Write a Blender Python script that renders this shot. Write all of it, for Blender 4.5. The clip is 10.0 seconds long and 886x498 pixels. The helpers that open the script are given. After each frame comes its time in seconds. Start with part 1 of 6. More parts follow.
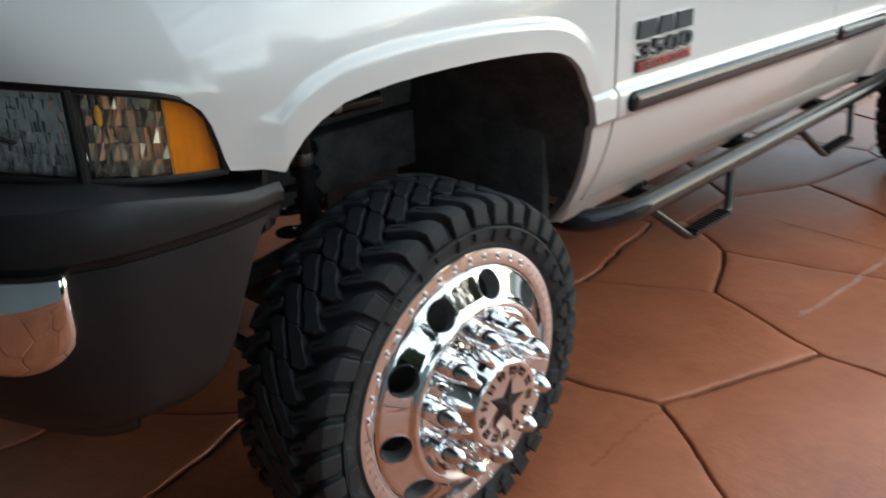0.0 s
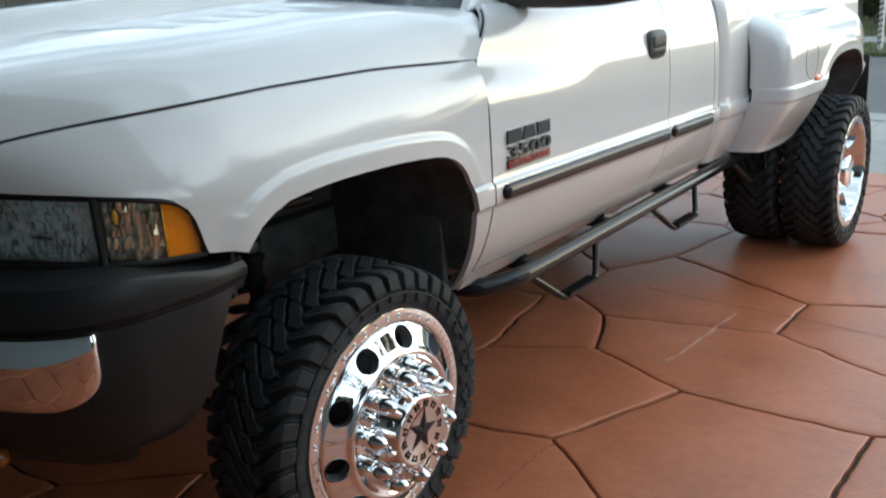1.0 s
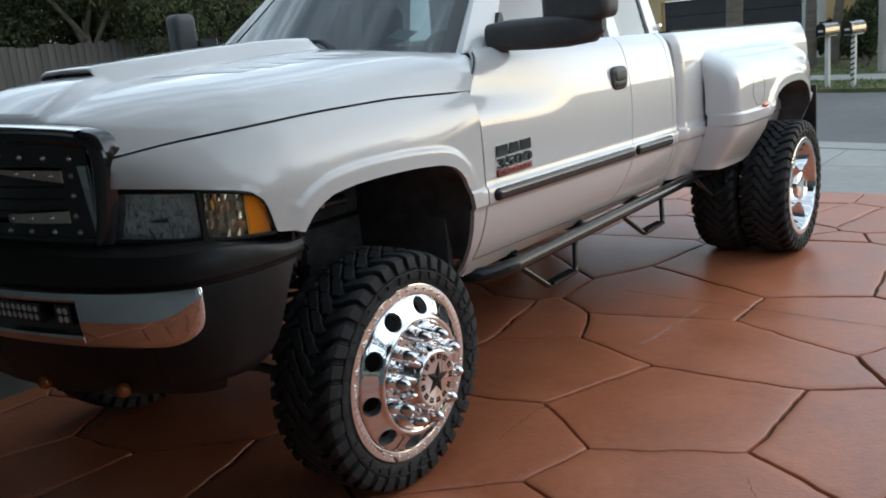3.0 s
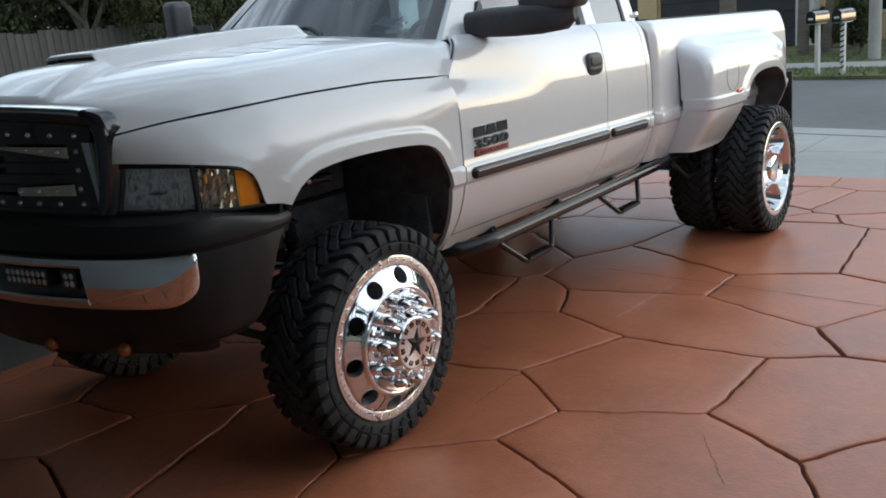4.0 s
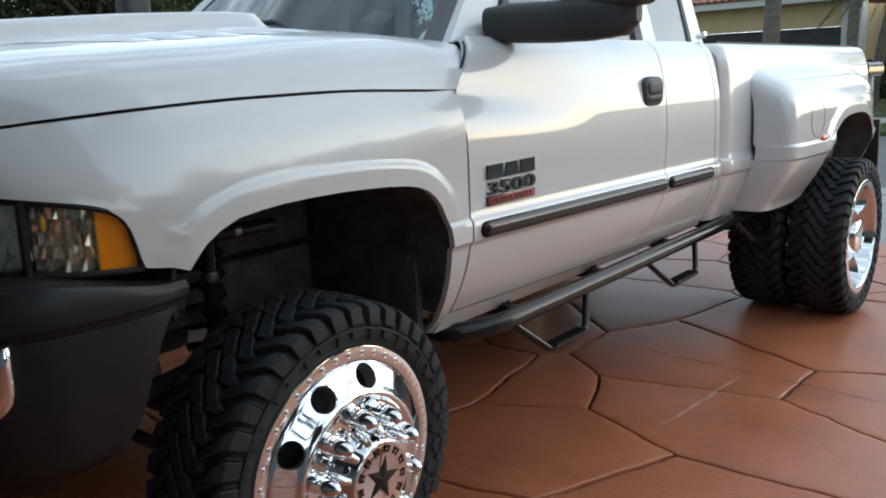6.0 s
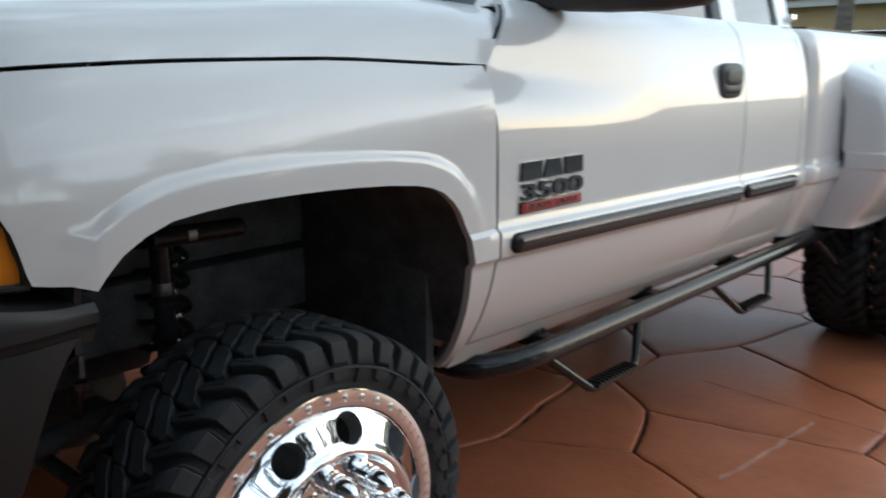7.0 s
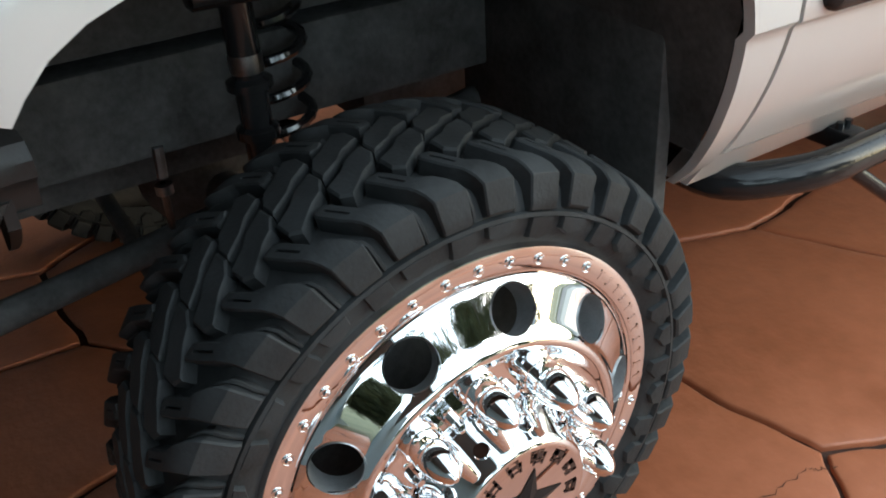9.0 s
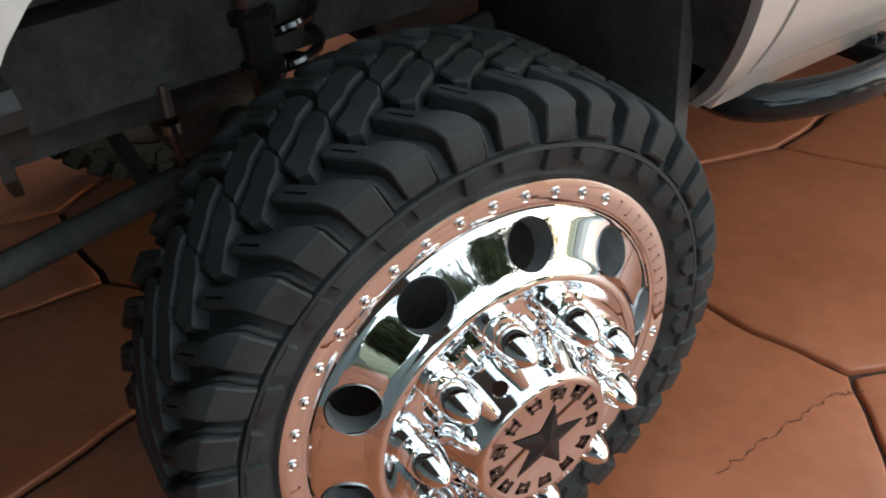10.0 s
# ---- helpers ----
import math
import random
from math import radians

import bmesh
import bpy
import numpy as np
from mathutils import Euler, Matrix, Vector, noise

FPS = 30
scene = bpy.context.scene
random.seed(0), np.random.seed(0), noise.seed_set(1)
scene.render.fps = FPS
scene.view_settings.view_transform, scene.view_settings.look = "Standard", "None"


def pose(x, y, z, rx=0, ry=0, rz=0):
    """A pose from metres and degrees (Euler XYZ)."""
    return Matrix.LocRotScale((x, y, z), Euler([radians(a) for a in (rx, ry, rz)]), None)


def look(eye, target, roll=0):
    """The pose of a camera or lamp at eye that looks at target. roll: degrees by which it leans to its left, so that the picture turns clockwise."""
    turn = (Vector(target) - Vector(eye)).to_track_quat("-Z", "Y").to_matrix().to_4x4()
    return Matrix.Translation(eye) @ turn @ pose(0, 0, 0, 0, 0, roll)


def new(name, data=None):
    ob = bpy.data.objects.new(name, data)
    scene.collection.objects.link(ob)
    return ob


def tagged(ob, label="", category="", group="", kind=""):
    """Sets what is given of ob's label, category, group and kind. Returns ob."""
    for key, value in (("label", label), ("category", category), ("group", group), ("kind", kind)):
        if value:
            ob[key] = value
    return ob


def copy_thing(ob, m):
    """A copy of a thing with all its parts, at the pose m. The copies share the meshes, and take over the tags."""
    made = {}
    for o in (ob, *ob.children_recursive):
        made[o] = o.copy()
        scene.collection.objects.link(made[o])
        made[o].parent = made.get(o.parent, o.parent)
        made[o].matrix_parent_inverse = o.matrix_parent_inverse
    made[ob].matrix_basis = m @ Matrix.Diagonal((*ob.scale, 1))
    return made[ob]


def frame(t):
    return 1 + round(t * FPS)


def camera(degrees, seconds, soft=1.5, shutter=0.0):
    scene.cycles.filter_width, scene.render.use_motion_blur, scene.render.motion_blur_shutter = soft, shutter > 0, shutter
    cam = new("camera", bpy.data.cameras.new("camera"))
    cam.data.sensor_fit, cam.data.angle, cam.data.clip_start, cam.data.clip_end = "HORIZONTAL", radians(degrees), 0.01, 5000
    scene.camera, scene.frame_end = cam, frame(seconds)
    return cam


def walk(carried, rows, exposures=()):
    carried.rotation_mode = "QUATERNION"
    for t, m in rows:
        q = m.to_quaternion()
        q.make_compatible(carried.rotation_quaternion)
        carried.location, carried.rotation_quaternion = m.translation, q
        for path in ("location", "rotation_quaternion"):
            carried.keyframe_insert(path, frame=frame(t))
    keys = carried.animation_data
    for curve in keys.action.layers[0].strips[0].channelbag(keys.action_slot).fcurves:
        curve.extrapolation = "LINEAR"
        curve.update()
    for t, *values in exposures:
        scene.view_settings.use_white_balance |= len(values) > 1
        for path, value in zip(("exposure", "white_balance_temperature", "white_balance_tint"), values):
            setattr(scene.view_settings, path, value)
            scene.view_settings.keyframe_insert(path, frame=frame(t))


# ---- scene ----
cam = camera(53.6, 10.0, soft=1.8, shutter=0.4)
PATH = [
    (0, (1.229, -1.308, 1.61), (-0.07, -0.002, 0.83), -2.8),
    (0.5, (1.401, -1.572, 1.673), (0.268, -0.117, 0.898), -3.2),
    (1, (1.618, -1.743, 1.737), (0.427, -0.246, 1.155), -3.8),
    (1.5, (1.915, -1.913, 1.74), (0.622, -0.463, 1.266), -4.8),
    (2, (1.981, -2.092, 1.739), (0.722, -0.603, 1.295), -4.8),
    (2.2, (1.999, -2.156, 1.738), (0.728, -0.679, 1.288), -5.8),
    (3.3, (2.16, -2.454, 1.713), (0.965, -0.921, 1.24), -5.5),
    (3.5, (2.236, -2.502, 1.713), (1.035, -0.977, 1.231), -5.6),
    (4, (2.29, -2.525, 1.712), (1.088, -1.005, 1.216), -5.5),
    (4.5, (2.159, -2.392, 1.674), (0.892, -0.948, 1.118), -4.0),
    (5, (1.925, -2.13, 1.658), (0.735, -0.597, 1.176), -4.8),
    (5.5, (1.793, -1.819, 1.63), (0.571, -0.276, 1.272), -3.1),
    (5.7, (1.74, -1.71, 1.608), (0.504, -0.184, 1.227), -2.7),
    (6.8, (1.395, -1.197, 1.519), (0.141, 0.295, 1.069), -1.4),
    (7, (1.342, -1.085, 1.516), (0.021, 0.354, 1.085), -0.4),
    (7.5, (1.183, -0.907, 1.491), (-0.31, 0.317, 0.967), -1.1),
    (8, (0.944, -0.763, 1.482), (-0.433, 0.475, 0.726), -0.7),
    (8.5, (0.834, -0.623, 1.451), (-0.566, 0.435, 0.491), -2.3),
    (9, (0.789, -0.488, 1.429), (-0.684, 0.368, 0.383), -4.1),
    (9.5, (0.769, -0.46, 1.422), (-0.62, 0.356, 0.237), -5.2),
    (10, (0.763, -0.458, 1.423), (-0.662, 0.293, 0.238), -6.9),
]
walk(cam, [(t, look(eye, target, roll)) for t, eye, target, roll in PATH],
     [(0, 0.66, 6650, 1), (0.5, 0.66, 6650, 2), (1, 0.40, 6550, 2), (1.5, 0.0, 6550, 5), (2, 0.10, 6650, 6), (3.5, 0.08, 6600, 7), (4.5, 0.18, 6650, 8), (5.0, 0.26, 6600, 8), (5.7, 0.14, 6500, 5), (7, 0.10, 6500, 5), (7.7, 0.24, 6550, 4), (8.5, 0.80, 6650, 0), (9.0, 1.12, 6700, 0), (9.5, 1.26, 7050, 1), (10, 0.98, 6950, 1)])

# ---- light ----
world = bpy.data.worlds.new("world")
scene.world = world
world.use_nodes = True
wn = world.node_tree.nodes
sky = wn.new("ShaderNodeTexSky")
sky.sky_type, sky.sun_disc = "NISHITA", False
SUN_UP, SUN_TURN = 20.0, 45.0
sky.sun_elevation, sky.sun_rotation = radians(SUN_UP), radians(SUN_TURN)
sky.air_density, sky.dust_density, sky.ozone_density = 1.0, 1.0, 1.5
coord = wn.new("ShaderNodeTexCoord")
stretch = wn.new("ShaderNodeMapping")
stretch.inputs["Scale"].default_value = (1.0, 1.0, 6.5)
clouds = wn.new("ShaderNodeTexNoise")
clouds.inputs["Scale"].default_value, clouds.inputs["Detail"].default_value = 2.6, 9.0
clouds.inputs["Roughness"].default_value = 0.58
ramp = wn.new("ShaderNodeValToRGB")
ramp.color_ramp.elements[0].position, ramp.color_ramp.elements[1].position = 0.36, 0.70
ramp.color_ramp.elements[0].color = (0.20, 0.20, 0.20, 1)
veil = ramp.color_ramp.elements.new(0.56)
veil.color = (0.46, 0.46, 0.46, 1)
cloud_mix = wn.new("ShaderNodeMixRGB")
cloud_mix.inputs["Color2"].default_value = (13.2, 15.5, 18.0, 1)
wl = world.node_tree.links
wl.new(coord.outputs["Generated"], stretch.inputs["Vector"])
wl.new(stretch.outputs["Vector"], clouds.inputs["Vector"])
wl.new(clouds.outputs["Fac"], ramp.inputs["Fac"])
wl.new(ramp.outputs["Color"], cloud_mix.inputs["Fac"])
wl.new(sky.outputs["Color"], cloud_mix.inputs["Color1"])
# evening sky: pale towards the horizon, deeper overhead
split, height, dim = wn.new("ShaderNodeSeparateXYZ"), wn.new("ShaderNodeMapRange"), wn.new("ShaderNodeVectorMath")
height.inputs["From Min"].default_value, height.inputs["From Max"].default_value = 0.10, 0.85
height.inputs["To Min"].default_value, height.inputs["To Max"].default_value = 1.05, 0.62
dim.operation = "SCALE"
wl.new(coord.outputs["Generated"], split.inputs["Vector"])
wl.new(split.outputs["Z"], height.inputs["Value"])
wl.new(cloud_mix.outputs["Color"], dim.inputs[0])
wl.new(height.outputs["Result"], dim.inputs["Scale"])
# the afterglow: brighter on the side where the sun went down
toward, glow, warm = wn.new("ShaderNodeVectorMath"), wn.new("ShaderNodeMapRange"), wn.new("ShaderNodeVectorMath")
toward.operation, warm.operation = "DOT_PRODUCT", "SCALE"
toward.inputs[1].default_value = (math.sin(radians(SUN_TURN)), math.cos(radians(SUN_TURN)), 0.25)
glow.interpolation_type = "SMOOTHSTEP"
glow.inputs["From Min"].default_value, glow.inputs["From Max"].default_value = -0.9, 1.0
glow.inputs["To Min"].default_value, glow.inputs["To Max"].default_value = 0.66, 1.20
wl.new(coord.outputs["Generated"], toward.inputs[0])
wl.new(toward.outputs["Value"], glow.inputs["Value"])
wl.new(dim.outputs["Vector"], warm.inputs[0])
wl.new(glow.outputs["Result"], warm.inputs["Scale"])
wl.new(warm.outputs["Vector"], wn["Background"].inputs["Color"])
wn["Background"].inputs["Strength"].default_value = 0.185

sun = new("sun", bpy.data.lights.new("sun", "SUN"))
sun.data.energy, sun.data.angle, sun.data.color = 0.15, radians(75), (1.0, 0.93, 0.84)
# low evening light from the side of the street
sun.matrix_world = look((9 * math.sin(radians(SUN_TURN)), 9 * math.cos(radians(SUN_TURN)), 9 * math.tan(radians(SUN_UP))), (0, 0, 0))


# ---- materials ----
def material(name, color, rough=0.5, metal=0.0, vary=0.0, scale=8.0, bump=0.0, bump_scale=60.0, coat=0.0, second=None,
             piece=0.0, coords="Object", rough_vary=0.0, stretch=(1, 1, 1), detail=6.0, spec=None):
    """A Principled surface whose colour drifts at two scales, with fine relief."""
    m = bpy.data.materials.new(name)
    m.use_nodes = True
    n, l = m.node_tree.nodes, m.node_tree.links
    b = n["Principled BSDF"]
    b.inputs["Roughness"].default_value, b.inputs["Metallic"].default_value = rough, metal
    b.inputs["Coat Weight"].default_value, b.inputs["Coat Roughness"].default_value = coat, 0.03
    if spec is not None:
        b.inputs["Specular IOR Level"].default_value = spec
    b.inputs["Base Color"].default_value = (*color, 1)
    tc = n.new("ShaderNodeTexCoord")
    mp = n.new("ShaderNodeMapping")
    mp.inputs["Scale"].default_value = stretch
    l.new(tc.outputs[coords], mp.inputs["Vector"])
    if vary or second:
        big, fine = n.new("ShaderNodeTexNoise"), n.new("ShaderNodeTexNoise")
        big.inputs["Scale"].default_value, fine.inputs["Scale"].default_value = scale, scale * 9
        big.inputs["Detail"].default_value = fine.inputs["Detail"].default_value = detail
        both = n.new("ShaderNodeMath")
        both.operation = "MULTIPLY_ADD"
        both.inputs[1].default_value = 0.45
        l.new(mp.outputs["Vector"], big.inputs["Vector"])
        l.new(mp.outputs["Vector"], fine.inputs["Vector"])
        l.new(fine.outputs["Fac"], both.inputs[0])
        l.new(big.outputs["Fac"], both.inputs[2])
        cr = n.new("ShaderNodeValToRGB")
        lo = [c * (1 - vary) for c in color]
        hi = second or [min(1, c * (1 + vary)) for c in color]
        cr.color_ramp.elements[0].position, cr.color_ramp.elements[1].position = 0.5, 0.95
        cr.color_ramp.elements[0].color, cr.color_ramp.elements[1].color = (*lo, 1), (*hi, 1)
        l.new(both.outputs[0], cr.inputs["Fac"])
        last = cr.outputs["Color"]
        if piece:
            info, hsv, rng = n.new("ShaderNodeObjectInfo"), n.new("ShaderNodeHueSaturation"), n.new("ShaderNodeMapRange")
            rng.inputs["To Min"].default_value, rng.inputs["To Max"].default_value = 1 - piece, 1 + piece
            l.new(info.outputs["Random"], rng.inputs["Value"])
            l.new(rng.outputs["Result"], hsv.inputs["Value"])
            l.new(last, hsv.inputs["Color"])
            last = hsv.outputs["Color"]
        l.new(last, b.inputs["Base Color"])
        if rough_vary:
            rr = n.new("ShaderNodeMapRange")
            rr.inputs["From Min"].default_value, rr.inputs["From Max"].default_value = 0.45, 1.0
            rr.inputs["To Min"].default_value, rr.inputs["To Max"].default_value = rough - rough_vary, rough + rough_vary
            l.new(both.outputs[0], rr.inputs["Value"])
            l.new(rr.outputs["Result"], b.inputs["Roughness"])
    if bump:
        bn, bp = n.new("ShaderNodeTexNoise"), n.new("ShaderNodeBump")
        bn.inputs["Scale"].default_value, bn.inputs["Detail"].default_value = bump_scale, 8
        bp.inputs["Strength"].default_value, bp.inputs["Distance"].default_value = bump, 0.01
        l.new(mp.outputs["Vector"], bn.inputs["Vector"])
        l.new(bn.outputs["Fac"], bp.inputs["Height"])
        l.new(bp.outputs["Normal"], b.inputs["Normal"])
    return m


def glass(name, color, rough=0.0, ior=1.45):
    m = bpy.data.materials.new(name)
    m.use_nodes = True
    b = m.node_tree.nodes["Principled BSDF"]
    b.inputs["Base Color"].default_value = (*color, 1)
    b.inputs["Roughness"].default_value, b.inputs["IOR"].default_value = rough, ior
    b.inputs["Transmission Weight"].default_value = 1.0
    return m


PAINT = material("white_paint", (0.625, 0.615, 0.607), 0.30, vary=0.015, scale=1.5, coat=1.0)
PAINT.node_tree.nodes["Principled BSDF"].inputs["Coat IOR"].default_value = 1.52
PAINT.node_tree.nodes["Principled BSDF"].inputs["Coat Roughness"].default_value = 0.016
CHROME = material("chrome", (0.86, 0.86, 0.87), 0.035, 1.0, bump=0.004, bump_scale=6)
STEEL = material("brushed_steel", (0.55, 0.55, 0.56), 0.28, 1.0, vary=0.1, scale=12)
RUBBER = material("tyre_rubber", (0.027, 0.029, 0.031), 0.66, vary=0.35, scale=14, bump=0.12, bump_scale=160, rough_vary=0.10, spec=0.28)
PLASTIC = material("black_plastic", (0.017, 0.017, 0.018), 0.36, vary=0.2, scale=6, bump=0.05, bump_scale=260, spec=0.24)
GLOSS = material("gloss_black", (0.014, 0.014, 0.0155), 0.12, coat=0.6, bump=0.01, bump_scale=12)
DARK = material("underbody_black", (0.085, 0.085, 0.085), 0.8, vary=0.4, scale=9, bump=0.2, bump_scale=50, spec=0.12)
DULL = material("dull_metal", (0.20, 0.20, 0.205), 0.38, 1.0, vary=0.3, scale=20)
BAR = material("black_bar_coat", (0.014, 0.0145, 0.016), 0.10, bump=0.03, bump_scale=150, vary=0.2, scale=10, spec=0.3)
MIRROR_CASE = material("mirror_case_plastic", (0.052, 0.053, 0.055), 0.46, vary=0.2, scale=6, bump=0.05, bump_scale=260, spec=0.4)
INSIDE = material("cab_interior", (0.05, 0.048, 0.046), 0.8, vary=0.2, scale=5)
SIDE_GLASS = glass("side_glass", (0.13, 0.145, 0.15), 0.0, 1.95)
GLASS = glass("tinted_glass", (0.13, 0.195, 0.225), 0.0, 1.75)
LENS = glass("clear_lens", (0.95, 0.96, 0.96), 0.0)
AMBER = glass("amber_lens", (1.0, 0.76, 0.32), 0.08)
AMBER_BACK = material("amber_backing", (1.0, 0.42, 0.02), 0.35, vary=0.12, scale=30)
MARKER = material("red_orange_lens", (0.75, 0.13, 0.02), 0.25, vary=0.15, scale=30, coat=0.4)
RED = material("red_badge", (0.45, 0.03, 0.03), 0.35)
PAPER = material("paper", (0.62, 0.80, 0.80), 0.7, vary=0.1, scale=20)
STONE = material("terracotta_concrete", (0.43, 0.130, 0.057), 0.40, vary=0.20, scale=1.9, second=(0.54, 0.180, 0.088), bump=0.20,
                 bump_scale=55, piece=0.07, coords="Object", rough_vary=0.07, spec=0.6)
JOINT = material("joint_earth", (0.055, 0.022, 0.013), 0.85, vary=0.4, scale=12, bump=0.4, bump_scale=80)
CONCRETE = material("concrete", (0.33, 0.33, 0.31), 0.8, vary=0.12, scale=0.8, bump=0.15, bump_scale=40)
ASPHALT = material("asphalt", (0.13, 0.13, 0.128), 0.85, vary=0.15, scale=0.5, bump=0.4, bump_scale=70)
GRASS = material("grass", (0.075, 0.10, 0.03), 0.9, vary=0.4, scale=1.2, second=(0.15, 0.14, 0.06), bump=0.6, bump_scale=40)
BLADE = material("grass_blades", (0.085, 0.12, 0.035), 0.8, vary=0.4, scale=2)
LEAF = material("leaves", (0.040, 0.056, 0.024), 0.85, vary=0.5, scale=1.3, second=(0.085, 0.092, 0.042), spec=0.2)
FROND = material("palm_fronds", (0.075, 0.10, 0.035), 0.6, vary=0.4, scale=2)
BARK = material("bark", (0.16, 0.135, 0.11), 0.9, vary=0.35, scale=5, bump=0.7, bump_scale=18, stretch=(1, 1, 0.3))
PALM_BARK = material("palm_bark", (0.14, 0.118, 0.095), 0.9, vary=0.3, scale=6, bump=0.5, bump_scale=16, stretch=(0.4, 0.4, 2))
WOOD = material("weathered_fence_wood", (0.075, 0.070, 0.064), 0.85, vary=0.3, scale=3, bump=0.4, bump_scale=14, stretch=(3, 3, 0.3), piece=0.15)
STUCCO = material("tan_stucco", (0.55, 0.40, 0.22), 0.9, vary=0.08, scale=1.5, bump=0.25, bump_scale=35)
WHITE = material("white_trim", (0.52, 0.51, 0.48), 0.6, vary=0.06, scale=3)
TILE = material("clay_roof_tile", (0.36, 0.15, 0.095), 0.8, vary=0.25, scale=1.5, bump=0.3, bump_scale=20, piece=0.2)
GARAGE = material("dark_garage_door", (0.034, 0.036, 0.040), 0.75, vary=0.15, scale=2)
HOUSE = material("slate_stucco", (0.115, 0.145, 0.157), 0.9, vary=0.06, scale=1.2, bump=0.2, bump_scale=30)
POLE = material("grey_pole", (0.33, 0.31, 0.28), 0.85, vary=0.2, scale=4, bump=0.3, bump_scale=25, stretch=(1, 1, 0.3))


# ---- mesh helpers ----
def link(name, bm, mat, parent=None, label="", smooth=True, angle=38):
    """Link a bmesh as one mesh object."""
    bmesh.ops.recalc_face_normals(bm, faces=bm.faces)
    me = bpy.data.meshes.new(name)
    bm.to_mesh(me)
    bm.free()
    for m in mat if isinstance(mat, (list, tuple)) else (mat,):
        me.materials.append(m)
    if smooth:
        me.shade_smooth()
        me.set_sharp_from_angle(angle=radians(angle))
    ob = new(name, me)
    ob.visible_shadow = me.materials[0].name not in ("side_glass", "tinted_glass", "clear_lens", "amber_lens")
    if parent:
        ob.parent = parent
    return tagged(ob, label)


def part(name, bm, mat, parent, label="", smooth=True, angle=38):
    return link(name, bm, mat, parent, label, smooth, angle)


def thing(name, label, category, at=(0, 0, 0), group="", kind="", turn=0):
    ob = new(name)
    ob.matrix_basis = pose(*at, 0, 0, turn)
    return tagged(ob, label, category, group, kind)


def spline(*pts):
    """A smooth curve y(x) through points (x, y)."""
    xs, ys = np.array([p[0] for p in pts], float), np.array([p[1] for p in pts], float)
    d = np.diff(ys) / np.diff(xs)
    m = np.r_[d[0], [0 if a * b <= 0 else 2 * a * b / (a + b) for a, b in zip(d, d[1:])], d[-1]]

    def at(x):
        x = min(max(x, xs[0]), xs[-1])
        k = min(int(np.searchsorted(xs, x, side="right")) - 1, len(xs) - 2)
        h = xs[k + 1] - xs[k]
        t = (x - xs[k]) / h
        return float((1 + 2 * t) * (1 - t) ** 2 * ys[k] + t * (1 - t) ** 2 * h * m[k] + t * t * (3 - 2 * t) * ys[k + 1] + t * t * (t - 1) * h * m[k + 1])
    return at


def ease(t):
    t = min(max(t, 0), 1)
    return t * t * (3 - 2 * t)


def loft(bm, rows, closed=False, mat=0):
    """Quads between rows of points. Returns the rows of vertices."""
    vs = [[bm.verts.new(p) for p in row] for row in rows]
    for a, b in zip(vs, vs[1:]):
        n = len(a)
        for i in range(n if closed else n - 1):
            quad = (a[i], a[(i + 1) % n], b[(i + 1) % n], b[i])
            if len(set(quad)) == 4:
                bm.faces.new(quad).material_index = mat
    return vs


def cap(bm, ring, mat=0):
    bm.faces.new(ring).material_index = mat


def rim_back(bm, way):
    """Fold the open border of a sheet back by a vector, as a panel's flange."""
    edges = [e for e in bm.edges if e.is_boundary]
    got = bmesh.ops.extrude_edge_only(bm, edges=edges)["geom"]
    bmesh.ops.translate(bm, verts=[g for g in got if isinstance(g, bmesh.types.BMVert)], vec=way)


def box(bm, x0, x1, y0, y1, z0, z1, bevel=0.0, mat=0, seg=2):
    r = bmesh.ops.create_cube(bm, size=1.0)
    for v in r["verts"]:
        v.co = ((x0 + x1) / 2 + v.co.x * (x1 - x0), (y0 + y1) / 2 + v.co.y * (y1 - y0), (z0 + z1) / 2 + v.co.z * (z1 - z0))
    faces = set(f for v in r["verts"] for f in v.link_faces)
    for f in faces:
        f.material_index = mat
    if bevel:
        bmesh.ops.bevel(bm, geom=list(set(e for f in faces for e in f.edges)), offset=bevel, segments=seg, affect="EDGES", profile=0.6)
    return bm


def boxed(*a, **k):
    return box(bmesh.new(), *a, **k)


def tube(bm, pts, r, n=12, caps=True, mat=0):
    """A round tube through points; r: a radius or one for each point."""
    pts = [Vector(p) for p in pts]
    rs = r if isinstance(r, (list, tuple)) else [r] * len(pts)
    rows, side = [], None
    for i, p in enumerate(pts):
        way = (pts[min(i + 1, len(pts) - 1)] - pts[max(i - 1, 0)]).normalized()
        if side is None:
            side = way.orthogonal().normalized()
        side = (side - way * side.dot(way)).normalized()
        up = way.cross(side)
        rows.append([p + (side * math.cos(a) + up * math.sin(a)) * rs[i] for a in np.linspace(0, 2 * math.pi, n, endpoint=False)])
    vs = loft(bm, rows, True, mat)
    if caps:
        cap(bm, vs[0][::-1], mat), cap(bm, vs[-1], mat)
    return bm


def bend(pts, r=0.05, n=5):
    """Round the corners of a polyline."""
    pts = [Vector(p) for p in pts]
    out = [pts[0]]
    for a, b, c in zip(pts, pts[1:], pts[2:]):
        k = min(r, (a - b).length * 0.45, (c - b).length * 0.45)
        p, q = b + (a - b).normalized() * k, b + (c - b).normalized() * k
        out += [p * (1 - t) ** 2 + b * 2 * t * (1 - t) + q * t * t for t in np.linspace(0, 1, n)]
    return out + [pts[-1]]


